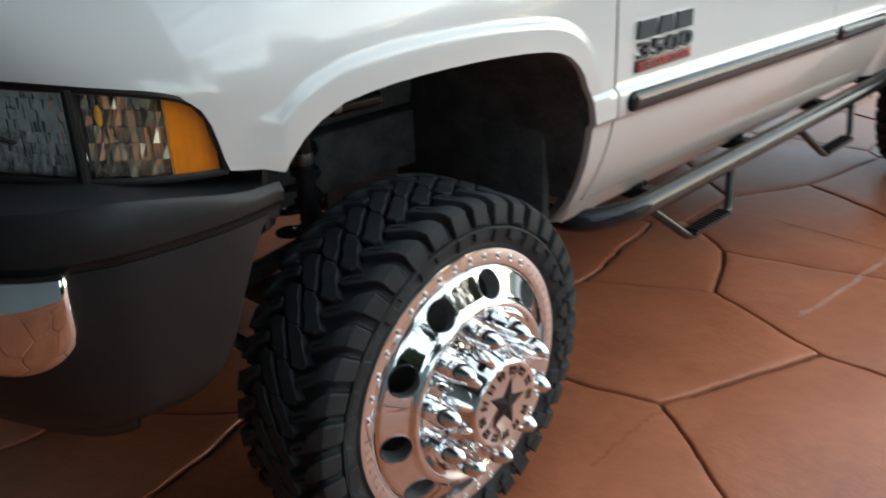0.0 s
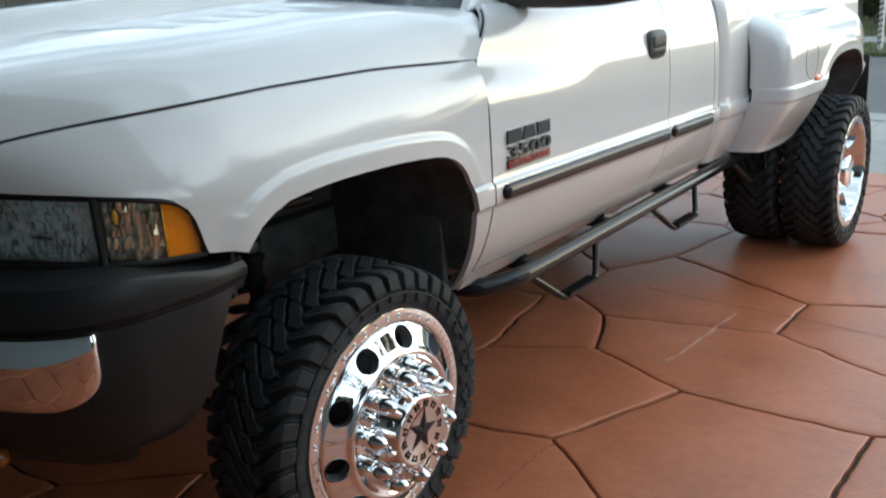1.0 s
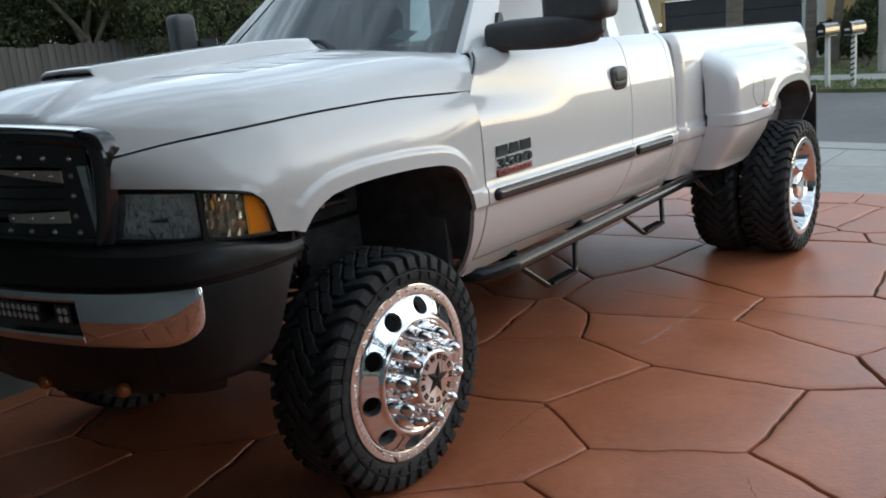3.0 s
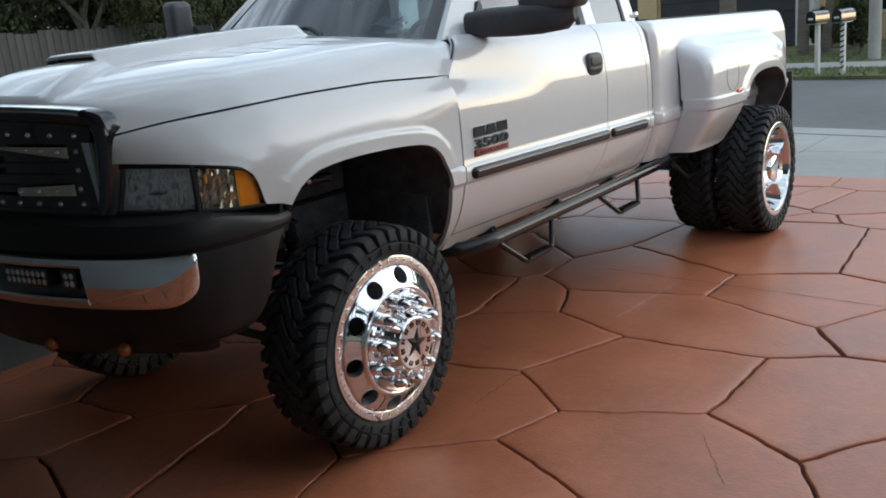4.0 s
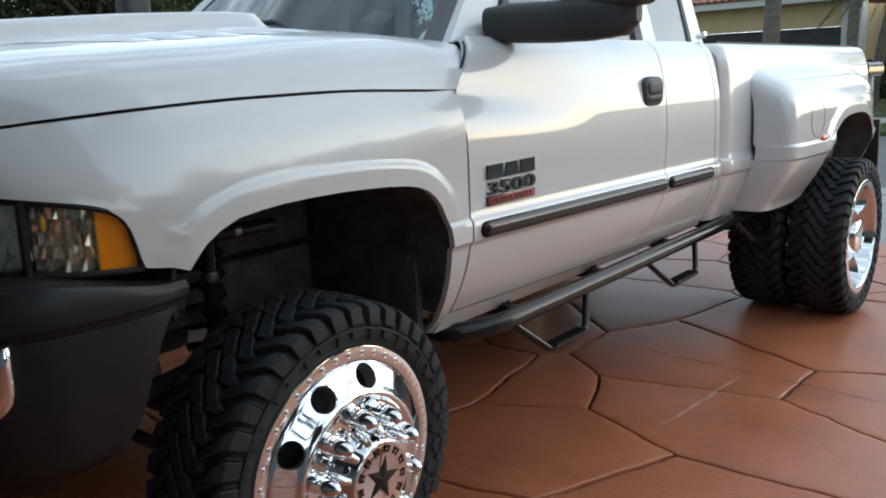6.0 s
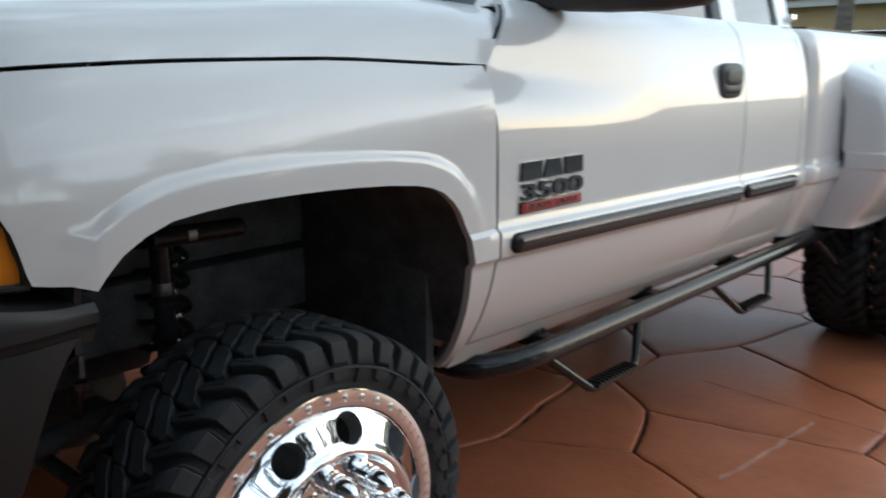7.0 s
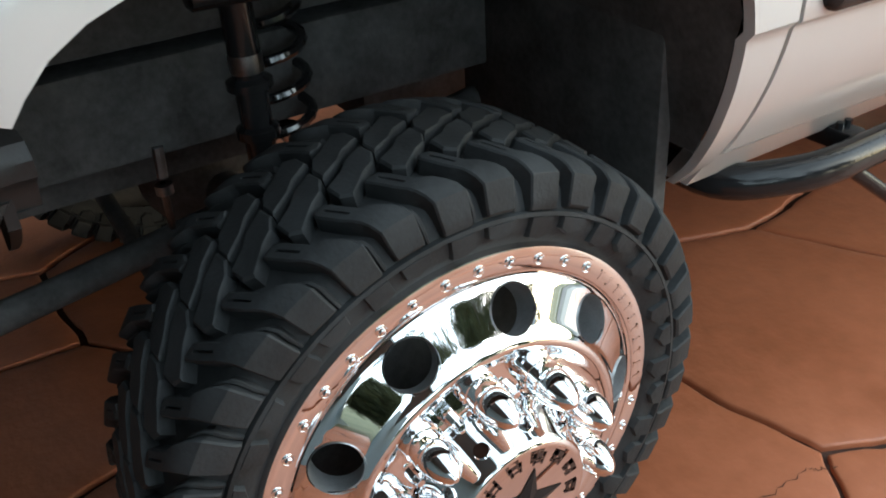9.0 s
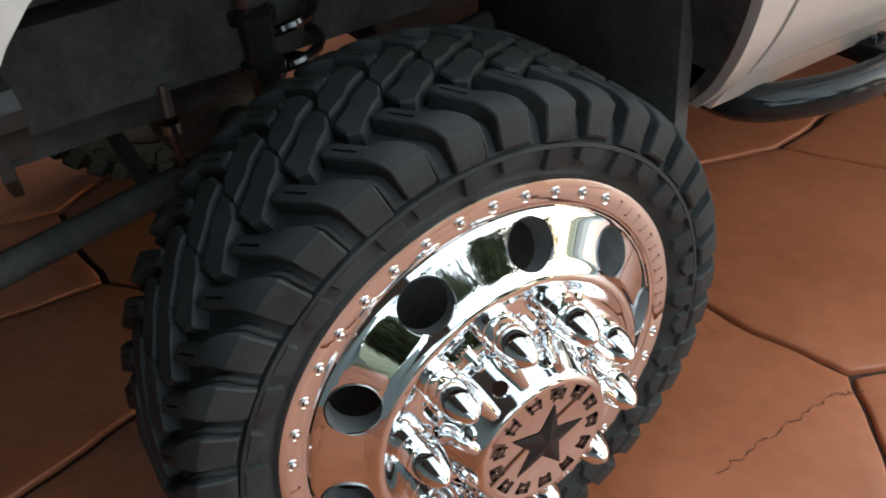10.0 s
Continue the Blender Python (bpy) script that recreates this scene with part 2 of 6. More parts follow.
def spin(bm, profile, n=64, axis="x", closed=False, mat=0, at=(0, 0, 0)):
    """Turn a profile of (along, radius) round an axis."""
    rows = []
    for a, r in profile:
        ring = []
        for t in np.linspace(0, 2 * math.pi, n, endpoint=False):
            c, s = r * math.cos(t), r * math.sin(t)
            ring.append(Vector(at) + Vector((a, c, s) if axis == "x" else (c, a, s) if axis == "y" else (c, s, a)))
        rows.append(ring)
    if closed:
        rows.append(rows[0])
    return loft(bm, rows, True, mat)


def mirrored(bm, centre):
    """A copy of a bmesh on the other side of the plane x = centre."""
    other = bm.copy()
    for v in other.verts:
        v.co.x = 2 * centre - v.co.x
    bmesh.ops.reverse_faces(other, faces=other.faces)
    return other


def both_sides(name, bm, mat, parent, label="", centre=-1.07, **k):
    twin = mirrored(bm, centre)
    a = part(name, bm, mat, parent, label, **k)
    b = part(name, twin, mat, parent, label, **k)
    return a, b


# ---- the truck: body ----
MID = -1.07
truck = thing("pickup_truck", "lifted white dually pickup truck with chrome wheels parked on a driveway", "truck")
SIDE = spline((0.66, -0.21), (0.70, -0.17), (0.75, -0.12), (0.80, -0.085), (0.86, -0.052), (0.95, -0.018), (1.02, -0.003), (1.10, 0), (1.25, 0.002),
              (1.40, -0.004), (1.50, -0.020), (1.58, -0.040), (1.62, -0.058), (1.66, -0.10), (1.72, -0.16))


def rake(y):
    return -0.020 * max(0.0, y - 0.6)


def band(z):
    return 0.013 * (ease((z - 1.008) / 0.014) - ease((z - 1.082) / 0.014))


def side_panel(y0, y1, zs, nu=14, skin=lambda y, z: SIDE(z) + band(z)):
    """A panel of the left flank between two edge lines y(z), over nominal heights."""
    bm = bmesh.new()
    rows = []
    for z in zs:
        a, b = y0(z), y1(z)
        rows.append([(skin(y, z), y, z + rake(y)) for y in np.linspace(a, b, nu)])
    loft(bm, rows)
    rim_back(bm, (-0.03, 0, 0))
    return bm


HEIGHTS = sorted([*np.linspace(0.775, 1.0, 9), 1.008, 1.012, 1.017, 1.022, 1.05, 1.082, 1.086, 1.091, 1.096, *np.linspace(1.13, 1.33, 6), *np.linspace(1.345, 1.66, 22)])
SET_BACK = 0.018  # the sheet metal ahead of the doors
DOOR_FRONT = spline((0.77, 0.580), (1.1, 0.577), (1.42, 0.575), (1.49, 0.596), (1.56, 0.656), (1.66, 0.742))
DOOR_BACK = spline((0.775, 1.83), (0.85, 1.895), (0.93, 1.94), (1.02, 1.965), (1.11, 1.968), (1.35, 1.985), (1.66, 1.985))
TUCK = spline((1.345, 0.0), (1.37, -0.002), (1.40, -0.009), (1.43, -0.022), (1.455, -0.032), (1.475, -0.037), (1.50, -0.037), (1.55, -0.032), (1.60, -0.030), (1.66, -0.030))


def door_skin(y, z):
    """The fender's crown runs on into the door and dies out: a shelf that narrows towards the handle."""
    k = 1 - ease((y - 0.60) / 0.78)
    z_in = z + 0.030 * (1 - k)
    return SIDE(z) + band(z) + (TUCK(z_in) * k ** 0.8 if z_in > 1.345 else 0)


both_sides("front_door", side_panel(lambda z: DOOR_FRONT(z) + 0.003, DOOR_BACK, HEIGHTS, 40, door_skin), PAINT, truck, "white painted steel front door")
both_sides("rear_door", side_panel(lambda z: DOOR_BACK(z) + 0.007, lambda z: 2.512 - 0.1 * ease((0.95 - z) / 0.2), HEIGHTS, 12), PAINT, truck)
both_sides("cab_corner", side_panel(lambda z: 2.519 - 0.1 * ease((0.95 - z) / 0.2), lambda z: 2.625 - 0.02 * ease((z - 1.5) / 0.15), HEIGHTS, 10,
                                    lambda y, z: SIDE(z) + band(z) - 0.05 * max(0, (y - 2.57) / 0.055) ** 2), PAINT, truck)
# black strips set behind the panel gaps, in place of the shade in them
for line in (DOOR_FRONT, lambda z: DOOR_BACK(z) + 0.0035, lambda z: 2.5155 - 0.1 * ease((0.95 - z) / 0.2)):
    bm = bmesh.new()
    loft(bm, [[(door_skin(line(z), z) - 0.009, line(z) + d, z + rake(line(z))) for d in (-0.011, 0.011)] for z in HEIGHTS if z < 1.655])
    both_sides("door_seal", bm, PLASTIC, truck)
# sills under the doors
bm = bmesh.new()
loft(bm, [[(SIDE(0.77) - 0.004 - 0.012 * k, y, 0.768 + rake(y) - (0.0175 + 0.25 * rake(y)) * k) for y in np.linspace(0.56, 2.61, 20)] for k in range(5)])
rim_back(bm, (-0.06, 0, 0))
both_sides("rocker_panel", bm, PAINT, truck)

ARCH = [(-0.462, 1.142), (-0.446, 1.165), (-0.418, 1.195), (-0.380, 1.220), (-0.327, 1.242), (-0.26, 1.251), (-0.2, 1.256), (-0.13, 1.258), (-0.064, 1.258),
        (0.02, 1.256), (0.093, 1.253), (0.18, 1.247), (0.26, 1.238), (0.31, 1.228), (0.352, 1.211), (0.385, 1.186), (0.41, 1.158), (0.432, 1.122), (0.448, 1.085),
        (0.460, 1.04), (0.470, 0.98), (0.480, 0.92), (0.492, 0.85), (0.506, 0.78), (0.522, 0.705)]
GAP_X = spline((-0.925, -0.355), (-0.84, -0.30), (-0.755, -0.25), (-0.61, -0.17), (-0.44, -0.115), (-0.2, -0.10), (0.1, -0.085), (0.4, -0.065), (0.56, -0.045))
GAP_Z = spline((-0.925, 1.455), (-0.755, 1.481), (-0.61, 1.495), (-0.44, 1.506), (-0.2, 1.513), (0.06, 1.514), (0.38, 1.502), (0.6, 1.49))
OUT_X = spline((-0.925, -0.345), (-0.88, -0.27), (-0.82, -0.185), (-0.75, -0.12), (-0.66, -0.072), (-0.576, -0.042), (-0.45, -0.020), (-0.3, -0.006), (-0.1, 0.002), (0.56, 0.0))
FALL = spline((-0.925, 0.10), (-0.75, 0.17), (-0.57, 0.22), (-0.3, 0.24), (0.2, 0.21), (0.56, 0.13))
arch_np = np.array(ARCH)


def arch_gap(y, z):
    a, b = arch_np[:-1], arch_np[1:]
    ab = b - a
    t = np.clip(((np.array((y, z)) - a) * ab).sum(1) / (ab * ab).sum(1), 0, 1)
    return float(np.min(np.linalg.norm(a + ab * t[:, None] - (y, z), axis=1)))


def fender_skin(y, z):
    zg = GAP_Z(y)
    t = min(1.0, max(0.0, (zg - z) / FALL(y)))
    x = GAP_X(y) + (OUT_X(y) - GAP_X(y)) * math.sin(math.pi / 2 * t) ** 0.85
    if z < 1.12 and y > 0.2:
        x += SIDE(z) + band(z)
    d = arch_gap(y, z)
    return x + 0.011 * (1 - ease((d - 0.052) / 0.022)) * ease((z - 1.06) / 0.12) * ease((y + 0.56) / 0.12)


under = [(-0.925, 1.365), (-0.90, 1.362), (-0.87, 1.357), (-0.83, 1.351), (-0.79, 1.344), (-0.75, 1.336), (-0.70, 1.326), (-0.66, 1.316), (-0.63, 1.305), (-0.605, 1.29), (-0.59, 1.275),
         (-0.578, 1.25), (-0.570, 1.22), (-0.563, 1.185), (-0.556, 1.165), (-0.53, 1.160), (-0.50, 1.156)]
CUT = 18  # up to here the panel is laid out in columns, behind it in rows
bm = bmesh.new()
cols = []
for (y, z) in under + ARCH[:CUT + 1]:
    zg = GAP_Z(y) - 0.006
    cols.append([(fender_skin(y, z + (zg - z) * v), y, z + (zg - z) * v) for v in np.linspace(0, 1, 34)])
loft(bm, cols)
y_cut, z_cut = ARCH[CUT]
REAR_EDGE = spline(*[(z, y) for y, z in ARCH[:CUT - 1:-1]])
tail = [z for z in np.linspace(0.702, z_cut, 26)][:-1] + [z_cut + (GAP_Z(y_cut) - 0.006 - z_cut) * v for v in np.linspace(0, 1, 34)]
rows = []
for z in tail:
    a = REAR_EDGE(z) if z < z_cut else y_cut
    rows.append([(fender_skin(y, z), y, z) for y in np.linspace(a, 0.553, 9)])
loft(bm, rows)
bmesh.ops.remove_doubles(bm, verts=bm.verts, dist=0.0008)
rim_back(bm, (-0.020, 0, 0))
both_sides("front_fender", bm, PAINT, truck, "white fender with a flared wheel arch")

# wheel housing behind the front arch
bm = bmesh.new()
ring = [(-0.49, 1.12), *[(y, z + 0.006) for y, z in ARCH[:-1]]]


def housing_x(y, z, k):
    return fender_skin(y, max(z, 0.71)) - 0.022 - 0.2 * k if y > -0.45 else -0.06 - 0.2 * k


loft(bm, [[(housing_x(y, z, k), y, z + 0.006 * k) for y, z in ring] for k in range(4)])
both_sides("wheel_housing", bm, DARK, truck, "dark wheel housing")
bm = boxed(-0.80, -0.66, -0.95, 5.2, 0.80, 0.97, 0.01)
both_sides("frame_rail", bm, DARK, truck)
part("engine_bay", boxed(-1.48, -0.66, -0.80, 0.62, 0.98, 1.42, 0.05), DARK, truck)
part("oil_pan", boxed(-1.30, -0.84, -0.58, 0.10, 0.66, 1.0, 0.05), DARK, truck)
part("gearbox", boxed(-1.26, -0.88, 0.30, 1.55, 0.62, 0.92, 0.06), DARK, truck)
part("front_crossmember", boxed(-1.66, -0.48, -0.93, -0.80, 0.66, 1.12, 0.02), DARK, truck)
part("fuel_tank", boxed(-0.62, -0.24, 2.5, 3.35, 0.66, 0.95, 0.05), DARK, truck)
part("cab_floor", boxed(-1.98, -0.12, 0.60, 2.60, 0.78, 0.90, 0.02), DARK, truck)
both_sides("door_core", boxed(-0.20, -0.12, 0.60, 2.58, 0.86, 1.58), DARK, truck)

bm = bmesh.new()
loft(bm, [[(x, -0.462 + 0.02 * v * v, z0 + (1.20 - z0) * v) for x, z0 in ((-0.055, 1.03), (-0.13, 0.985), (-0.22, 0.935), (-0.34, 0.872), (-0.48, 0.80), (-0.66, 0.712))] for v in np.linspace(0, 1, 6)])
rim_back(bm, (0, -0.012, 0))
both_sides("front_splash_panel", bm, PLASTIC, truck, "black splash panel behind the bumper")
both_sides("splash_guard", boxed(-0.75, -0.165, 0.490, 0.520, 0.62, 1.24, 0.006), DARK, truck)

# ---- hood ----
SHOULDER = spline((-1.02, 0.064), (-0.9, 0.074), (-0.7, 0.084), (-0.44, 0.090), (0, 0.106), (0.45, 0.143), (0.6, 0.150), (0.72, 0.150))
CROWN = spline((-1.02, 0.054), (-0.9, 0.066), (-0.7, 0.078), (-0.44, 0.084), (0, 0.088), (0.40, 0.080), (0.6, 0.050), (0.72, 0.028))
ROUND = spline((-1.0, 7.0), (-0.6, 8.0), (0.0, 11.0), (0.45, 16.0), (0.72, 20.0))


def hood_z(x, y):
    gy = min(max(y, -0.925), 0.6)
    hw = GAP_X(gy) - MID
    s = min(1.0, abs(x - MID) / hw)
    z = GAP_Z(gy) + 0.002 + SHOULDER(y) * (1 - s ** ROUND(y)) + CROWN(y) * (1 - s * s)
    front = -1.0 + 0.075 * s * s
    z -= 0.035 * max(0.0, 1 - (y - front) / 0.09) ** 2 * (1 - s ** 6)
    # bulge that leads up to the scoop mouth
    u = abs(x - MID)
    w = 0.18 + 0.12 * min(1.0, max(0.0, (-0.56 - y) / 0.28))
    z += 0.036 * (1 - ease((u - w) / 0.12)) * ease((y + 1.0) / 0.34) * ease((-0.20 - y) / 0.25)
    return z


bm = bmesh.new()
rows = []
for k in np.linspace(0, 1, 84):
    row = []
    for s in np.linspace(-1, 1, 129):
        s = math.copysign(1 - (1 - abs(s)) ** 1.9, s)
        a = abs(s)
        y0 = -1.0 + 0.075 * a * a
        y1 = 0.60 + 0.10 * ease((a - 0.45) / 0.39) if a < 0.84 else DOOR_FRONT(GAP_Z(0.6) + 0.180 * (1 - a ** 20)) - 0.011 - SET_BACK
        y = y0 + (y1 - y0) * k
        hw = GAP_X(min(max(y, -0.925), 0.6)) - MID
        x = MID + s * (hw + 0.003)
        row.append((x, y, hood_z(x, y)))
    rows.append(row)
loft(bm, rows)
edges = [e for e in bm.edges if e.is_boundary]
got = bmesh.ops.extrude_edge_only(bm, edges=edges)["geom"]
for v in [g for g in got if isinstance(g, bmesh.types.BMVert)]:
    v.co.x += -0.02 if v.co.x > MID else 0.02
    v.co.z -= 0.003
hood = part("hood", bm, PAINT, truck, "white hood with a raised scoop and louvres")

bm = bmesh.new()
loft(bm, [[(GAP_X(y) - 0.012 - 0.03 * k, y, GAP_Z(y) - 0.012 - 0.012 * k) for y in np.linspace(-0.92, 0.55, 40)] for k in range(3)])
both_sides("hood_channel", bm, DARK, truck)

SCOOP_W = spline((-0.58, 0.20), (-0.30, 0.215), (0.0, 0.235), (0.3, 0.265), (0.47, 0.28))
SCOOP_TOP = spline((-0.58, 1.734), (-0.30, 1.752), (0.0, 1.768), (0.3, 1.776), (0.47, 1.772))
bm = bmesh.new()
rows = []
for y in [-0.582, -0.581, -0.576, *np.linspace(-0.568, -0.50, 4), *np.linspace(-0.46, 0.43, 28), 0.445, 0.455, 0.46]:
    w = SCOOP_W(y)
    h = (SCOOP_TOP(y) - hood_z(MID, y)) * (1 - 0.95 * ease((y - 0.43) / 0.03))
    row = []
    for s in np.linspace(-1, 1, 41):
        ramp = 0.150 - 0.080 * ease((y + 0.6) / 0.7)
        u = s * (w + ramp - 0.01)
        x = MID + u
        edge = 1 - ease((abs(u) - w + 0.02) / (ramp + 0.01))
        # the flanks rise out of the hood behind the opening
        edge *= 1 - ease((abs(u) - 0.160) / 0.035) * (1 - ease((y + 0.582) / 0.26))
        lip = 0.010 * ease(1 - (y + 0.57) / 0.05) if y < -0.52 else 0
        row.append((x, y, hood_z(x, y) + h * edge + 0.002 - lip * 0.3 - {-0.582: 0.012, -0.581: 0.008, -0.576: 0.003}.get(y, 0.0) * edge))
    rows.append(row)
loft(bm, rows)
rim_back(bm, (0, 0.006, -0.006))
part("hood_scoop", bm, PAINT, hood)
mouth = bmesh.new()
loft(mouth, [[(MID + v * 0.158, -0.545 + 0.012 * v * v, z0) for v in np.linspace(-1, 1, 13)] for z0 in (1.665, 1.70, 1.728)])
rim_back(mouth, (0, 0.09, 0))
part("scoop_mouth", mouth, GLOSS, hood, "dark scoop opening")
for side in (1, -1):
    for k in range(5):
        bm = bmesh.new()
        rows = []
        for j in range(5):
            row = []
            for v in np.linspace(0, 1, 11):
                u = 0.60 + 0.02 * k - 0.29 * v
                y = -0.25 - 0.21 * v + 0.130 * k + 0.022 * j
                row.append((MID + side * u, y, hood_z(MID + side * u, y) + 0.0015 + 0.0075 * math.sin(math.pi * (j / 4) ** 1.6) * min(1, 5 * v * (1 - v))))
            rows.append(row)
        loft(bm, rows)
        rim_back(bm, (0, 0, -0.004))
        part("louvre", bm, PAINT, hood)

# ---- cab above the belt ----
def slab(name, quad, back, mat, parent, label="", n=6, bevel=0.006):
    """A thick four-cornered piece; back: the way to its other face."""
    bm = bmesh.new()
    a, b, c, d = [Vector(p) for p in quad]
    rows = [[a.lerp(b, u).lerp(d.lerp(c, u), v) for u in np.linspace(0, 1, n)] for v in np.linspace(0, 1, n)]
    loft(bm, rows)
    geo = bmesh.ops.extrude_face_region(bm, geom=bm.faces[:])["geom"]
    bmesh.ops.translate(bm, verts=[g for g in geo if isinstance(g, bmesh.types.BMVert)], vec=back)
    return part(name, bm, mat, parent, label)


def belt(y):
    return (-0.098, y, 1.648 + rake(y))


def sided(name, quad, back, mat, label=""):
    slab(name, quad, back, mat, truck, label)
    flip = [(2 * MID - p[0], p[1], p[2]) for p in quad]
    slab(name, flip, (-back[0], back[1], back[2]), mat, truck, label)


TOP_X, REAR_X, TOP_Z = -0.335, -0.235, 2.13
sided("windscreen_pillar", [(-0.165, 0.715, 1.640), (-0.148, 0.92, 1.638), (TOP_X + 0.0, 1.415, TOP_Z), (TOP_X - 0.04, 1.29, TOP_Z)], (-0.05, 0, -0.01), PAINT, "white windscreen pillar")
sided("door_window_frame", [(-0.146, 0.925, 1.642), (-0.125, 1.05, 1.642), (-0.195, 1.09, 1.80), (-0.19, 1.065, 1.80)], (-0.03, 0, 0), PLASTIC, "black plastic corner of the side window")
sided("middle_pillar", [belt(1.965), belt(2.085), (REAR_X, 2.06, TOP_Z), (REAR_X, 1.96, TOP_Z)], (-0.045, 0, 0), PAINT)
sided("rear_pillar", [belt(2.47), (-0.108, 2.62, 1.607), (REAR_X - 0.01, 2.56, TOP_Z), (REAR_X, 2.44, TOP_Z)], (-0.018, 0, 0), PAINT)
sided("side_window", [(-0.165, 0.90, 1.63), (-0.125, 1.98, 1.60), (REAR_X - 0.02, 1.98, TOP_Z), (TOP_X - 0.02, 1.42, TOP_Z)], (-0.005, 0, 0), SIDE_GLASS, "tinted side window")
sided("rear_side_window", [(-0.108, 2.07, 1.60), (-0.108, 2.50, 1.59), (REAR_X - 0.008, 2.46, TOP_Z), (REAR_X - 0.008, 2.04, TOP_Z)], (-0.005, 0, 0), SIDE_GLASS, "tinted rear side window")
sided("window_seal", [(-0.108, 1.05, 1.638), (-0.092, 2.49, 1.608), (-0.098, 2.49, 1.620), (-0.114, 1.05, 1.651)], (-0.03, 0, 0), GLOSS)
bm = bmesh.new()
rows = []
for y in np.linspace(1.24, 2.48, 16):
    e = min(1, (y - 1.22) / 0.12, (2.50 - y) / 0.12)
    rows.append([(MID + s * (0.735 + 0.10 * ease((y - 1.4) / 0.5)), y + 0.05 * (1 - abs(s)) * (-1 if y < 1.5 else 0), TOP_Z - 0.02 + 0.11 * (1 - abs(s) ** 3.5) * (0.35 + 0.65 * ease(e))) for s in np.linspace(-1, 1, 33)])
loft(bm, rows)
rim_back(bm, (0, 0, -0.05))
part("roof", bm, PAINT, truck, "white cab roof")


def screen(bm, s0, s1, lift, n=24):
    rows = []
    for k in np.linspace(0, 1, 14):
        row = []
        for s in np.linspace(s0, s1, n):
            base = Vector((MID + s * 0.865, 0.655 + 0.075 * s * s, 1.640 + 0.012 * (1 - s * s)))
            top = Vector((MID + s * 0.66, 1.25 + 0.06 * s * s, 2.15))
            row.append(base.lerp(top, k) + Vector((0, -lift, lift)))
        rows.append(row)
    loft(bm, rows)


bm = bmesh.new()
screen(bm, -1, 1, 0.0)
geo = bmesh.ops.extrude_face_region(bm, geom=bm.faces[:])["geom"]
bmesh.ops.translate(bm, verts=[g for g in geo if isinstance(g, bmesh.types.BMVert)], vec=(0, 0.004, -0.004))
windscreen = part("windscreen", bm, GLASS, truck, "large raked windscreen reflecting the sky")
for a, b in ((0.91, 1.0), (-1.0, -0.91)):
    bm = bmesh.new()
    screen(bm, a, b, 0.003, 6)
    part("dark_border", bm, GLOSS, windscreen)
slab("rear_window", [(-1.75, 2.56, 1.62), (-0.31, 2.56, 1.62), (-0.42, 2.44, TOP_Z), (-1.64, 2.44, TOP_Z)], (0, -0.005, 0), SIDE_GLASS, truck)
slab("cab_back", [(-1.95, 2.60, 0.85), (-0.11, 2.60, 0.85), (-0.13, 2.59, 1.61), (-1.93, 2.59, 1.61)], (0, -0.03, 0), PAINT, truck)
# cowl below the screen with wipers
bm = bmesh.new()
loft(bm, [[(MID + s * 0.62, 0.57 + 0.10 * k + 0.06 * s * s, 1.605 + 0.03 * k) for s in np.linspace(-1, 1, 20)] for k in (0, 0.5, 1)])
cowl = part("cowl", bm, PLASTIC, truck)
for x in (-0.82, -1.52):
    wiper = tube(bmesh.new(), bend([(x, 0.60, 1.66), (x - 0.03, 0.655, 1.708), (x - 0.15, 0.70, 1.752), (x - 0.55, 0.74, 1.765)], 0.03), [0.014] * 8 + [0.012] * 3 + [0.008], 8)
    part("wiper", wiper, PLASTIC, truck, "black wiper arm")
# inside of the cab
part("dashboard", boxed(-1.85, -0.21, 0.80, 1.16, 1.30, 1.60, 0.05, seg=4), INSIDE, truck)
for x in (-0.62, -1.44):
    seat = bmesh.new()
    box(seat, x - 0.26, x + 0.26, 1.62, 1.80, 0.95, 1.68, 0.06, seg=3)
    box(seat, x - 0.13, x + 0.13, 1.66, 1.76, 1.70, 1.90, 0.045, seg=3)
    part("seat", seat, INSIDE, truck, "grey cloth seat")
wheel_ring = bmesh.new()
tube(wheel_ring, [Vector((-0.62 + 0.19 * math.cos(a), 1.28 - 0.07 * math.sin(a), 1.56 + 0.17 * math.sin(a))) for a in np.linspace(0, 2 * math.pi, 33)], 0.016, 8, False)
tube(wheel_ring, [(-0.62, 1.10, 1.44), (-0.62, 1.27, 1.55)], 0.03, 8)
part("steering_wheel", wheel_ring, PLASTIC, truck)
slab("paper_card", [(-0.640, 0.798, 1.735), (-0.520, 0.790, 1.716), (-0.480, 0.832, 1.750), (-0.608, 0.842, 1.768)], (0, 0.002, -0.001), PAPER, truck, "pale teal paper card tucked behind the windscreen")

# ---- bed ----
BED_TOP = spline((0.775, -0.09), (0.86, -0.055), (0.95, -0.02), (1.02, -0.004), (1.1, 0), (1.3, 0.0), (1.5, -0.008), (1.58, -0.022), (1.635, -0.045), (1.655, -0.075))
bed_z = sorted([*[z for z in HEIGHTS if z < 1.59], 1.60, 1.62, 1.635, 1.645, 1.651, 1.655])
bed = both_sides("bed_side", side_panel(lambda z: 2.650 - 0.02 * ease((z - 1.58) / 0.08), lambda z: 5.30 - 0.06 * ease((z - 1.4) / 0.3), bed_z, 60,
                                        lambda y, z: BED_TOP(z) + band(z) - 0.03 * max(0, (2.70 - y) / 0.05) ** 2), PAINT, truck, "white pickup bed side")
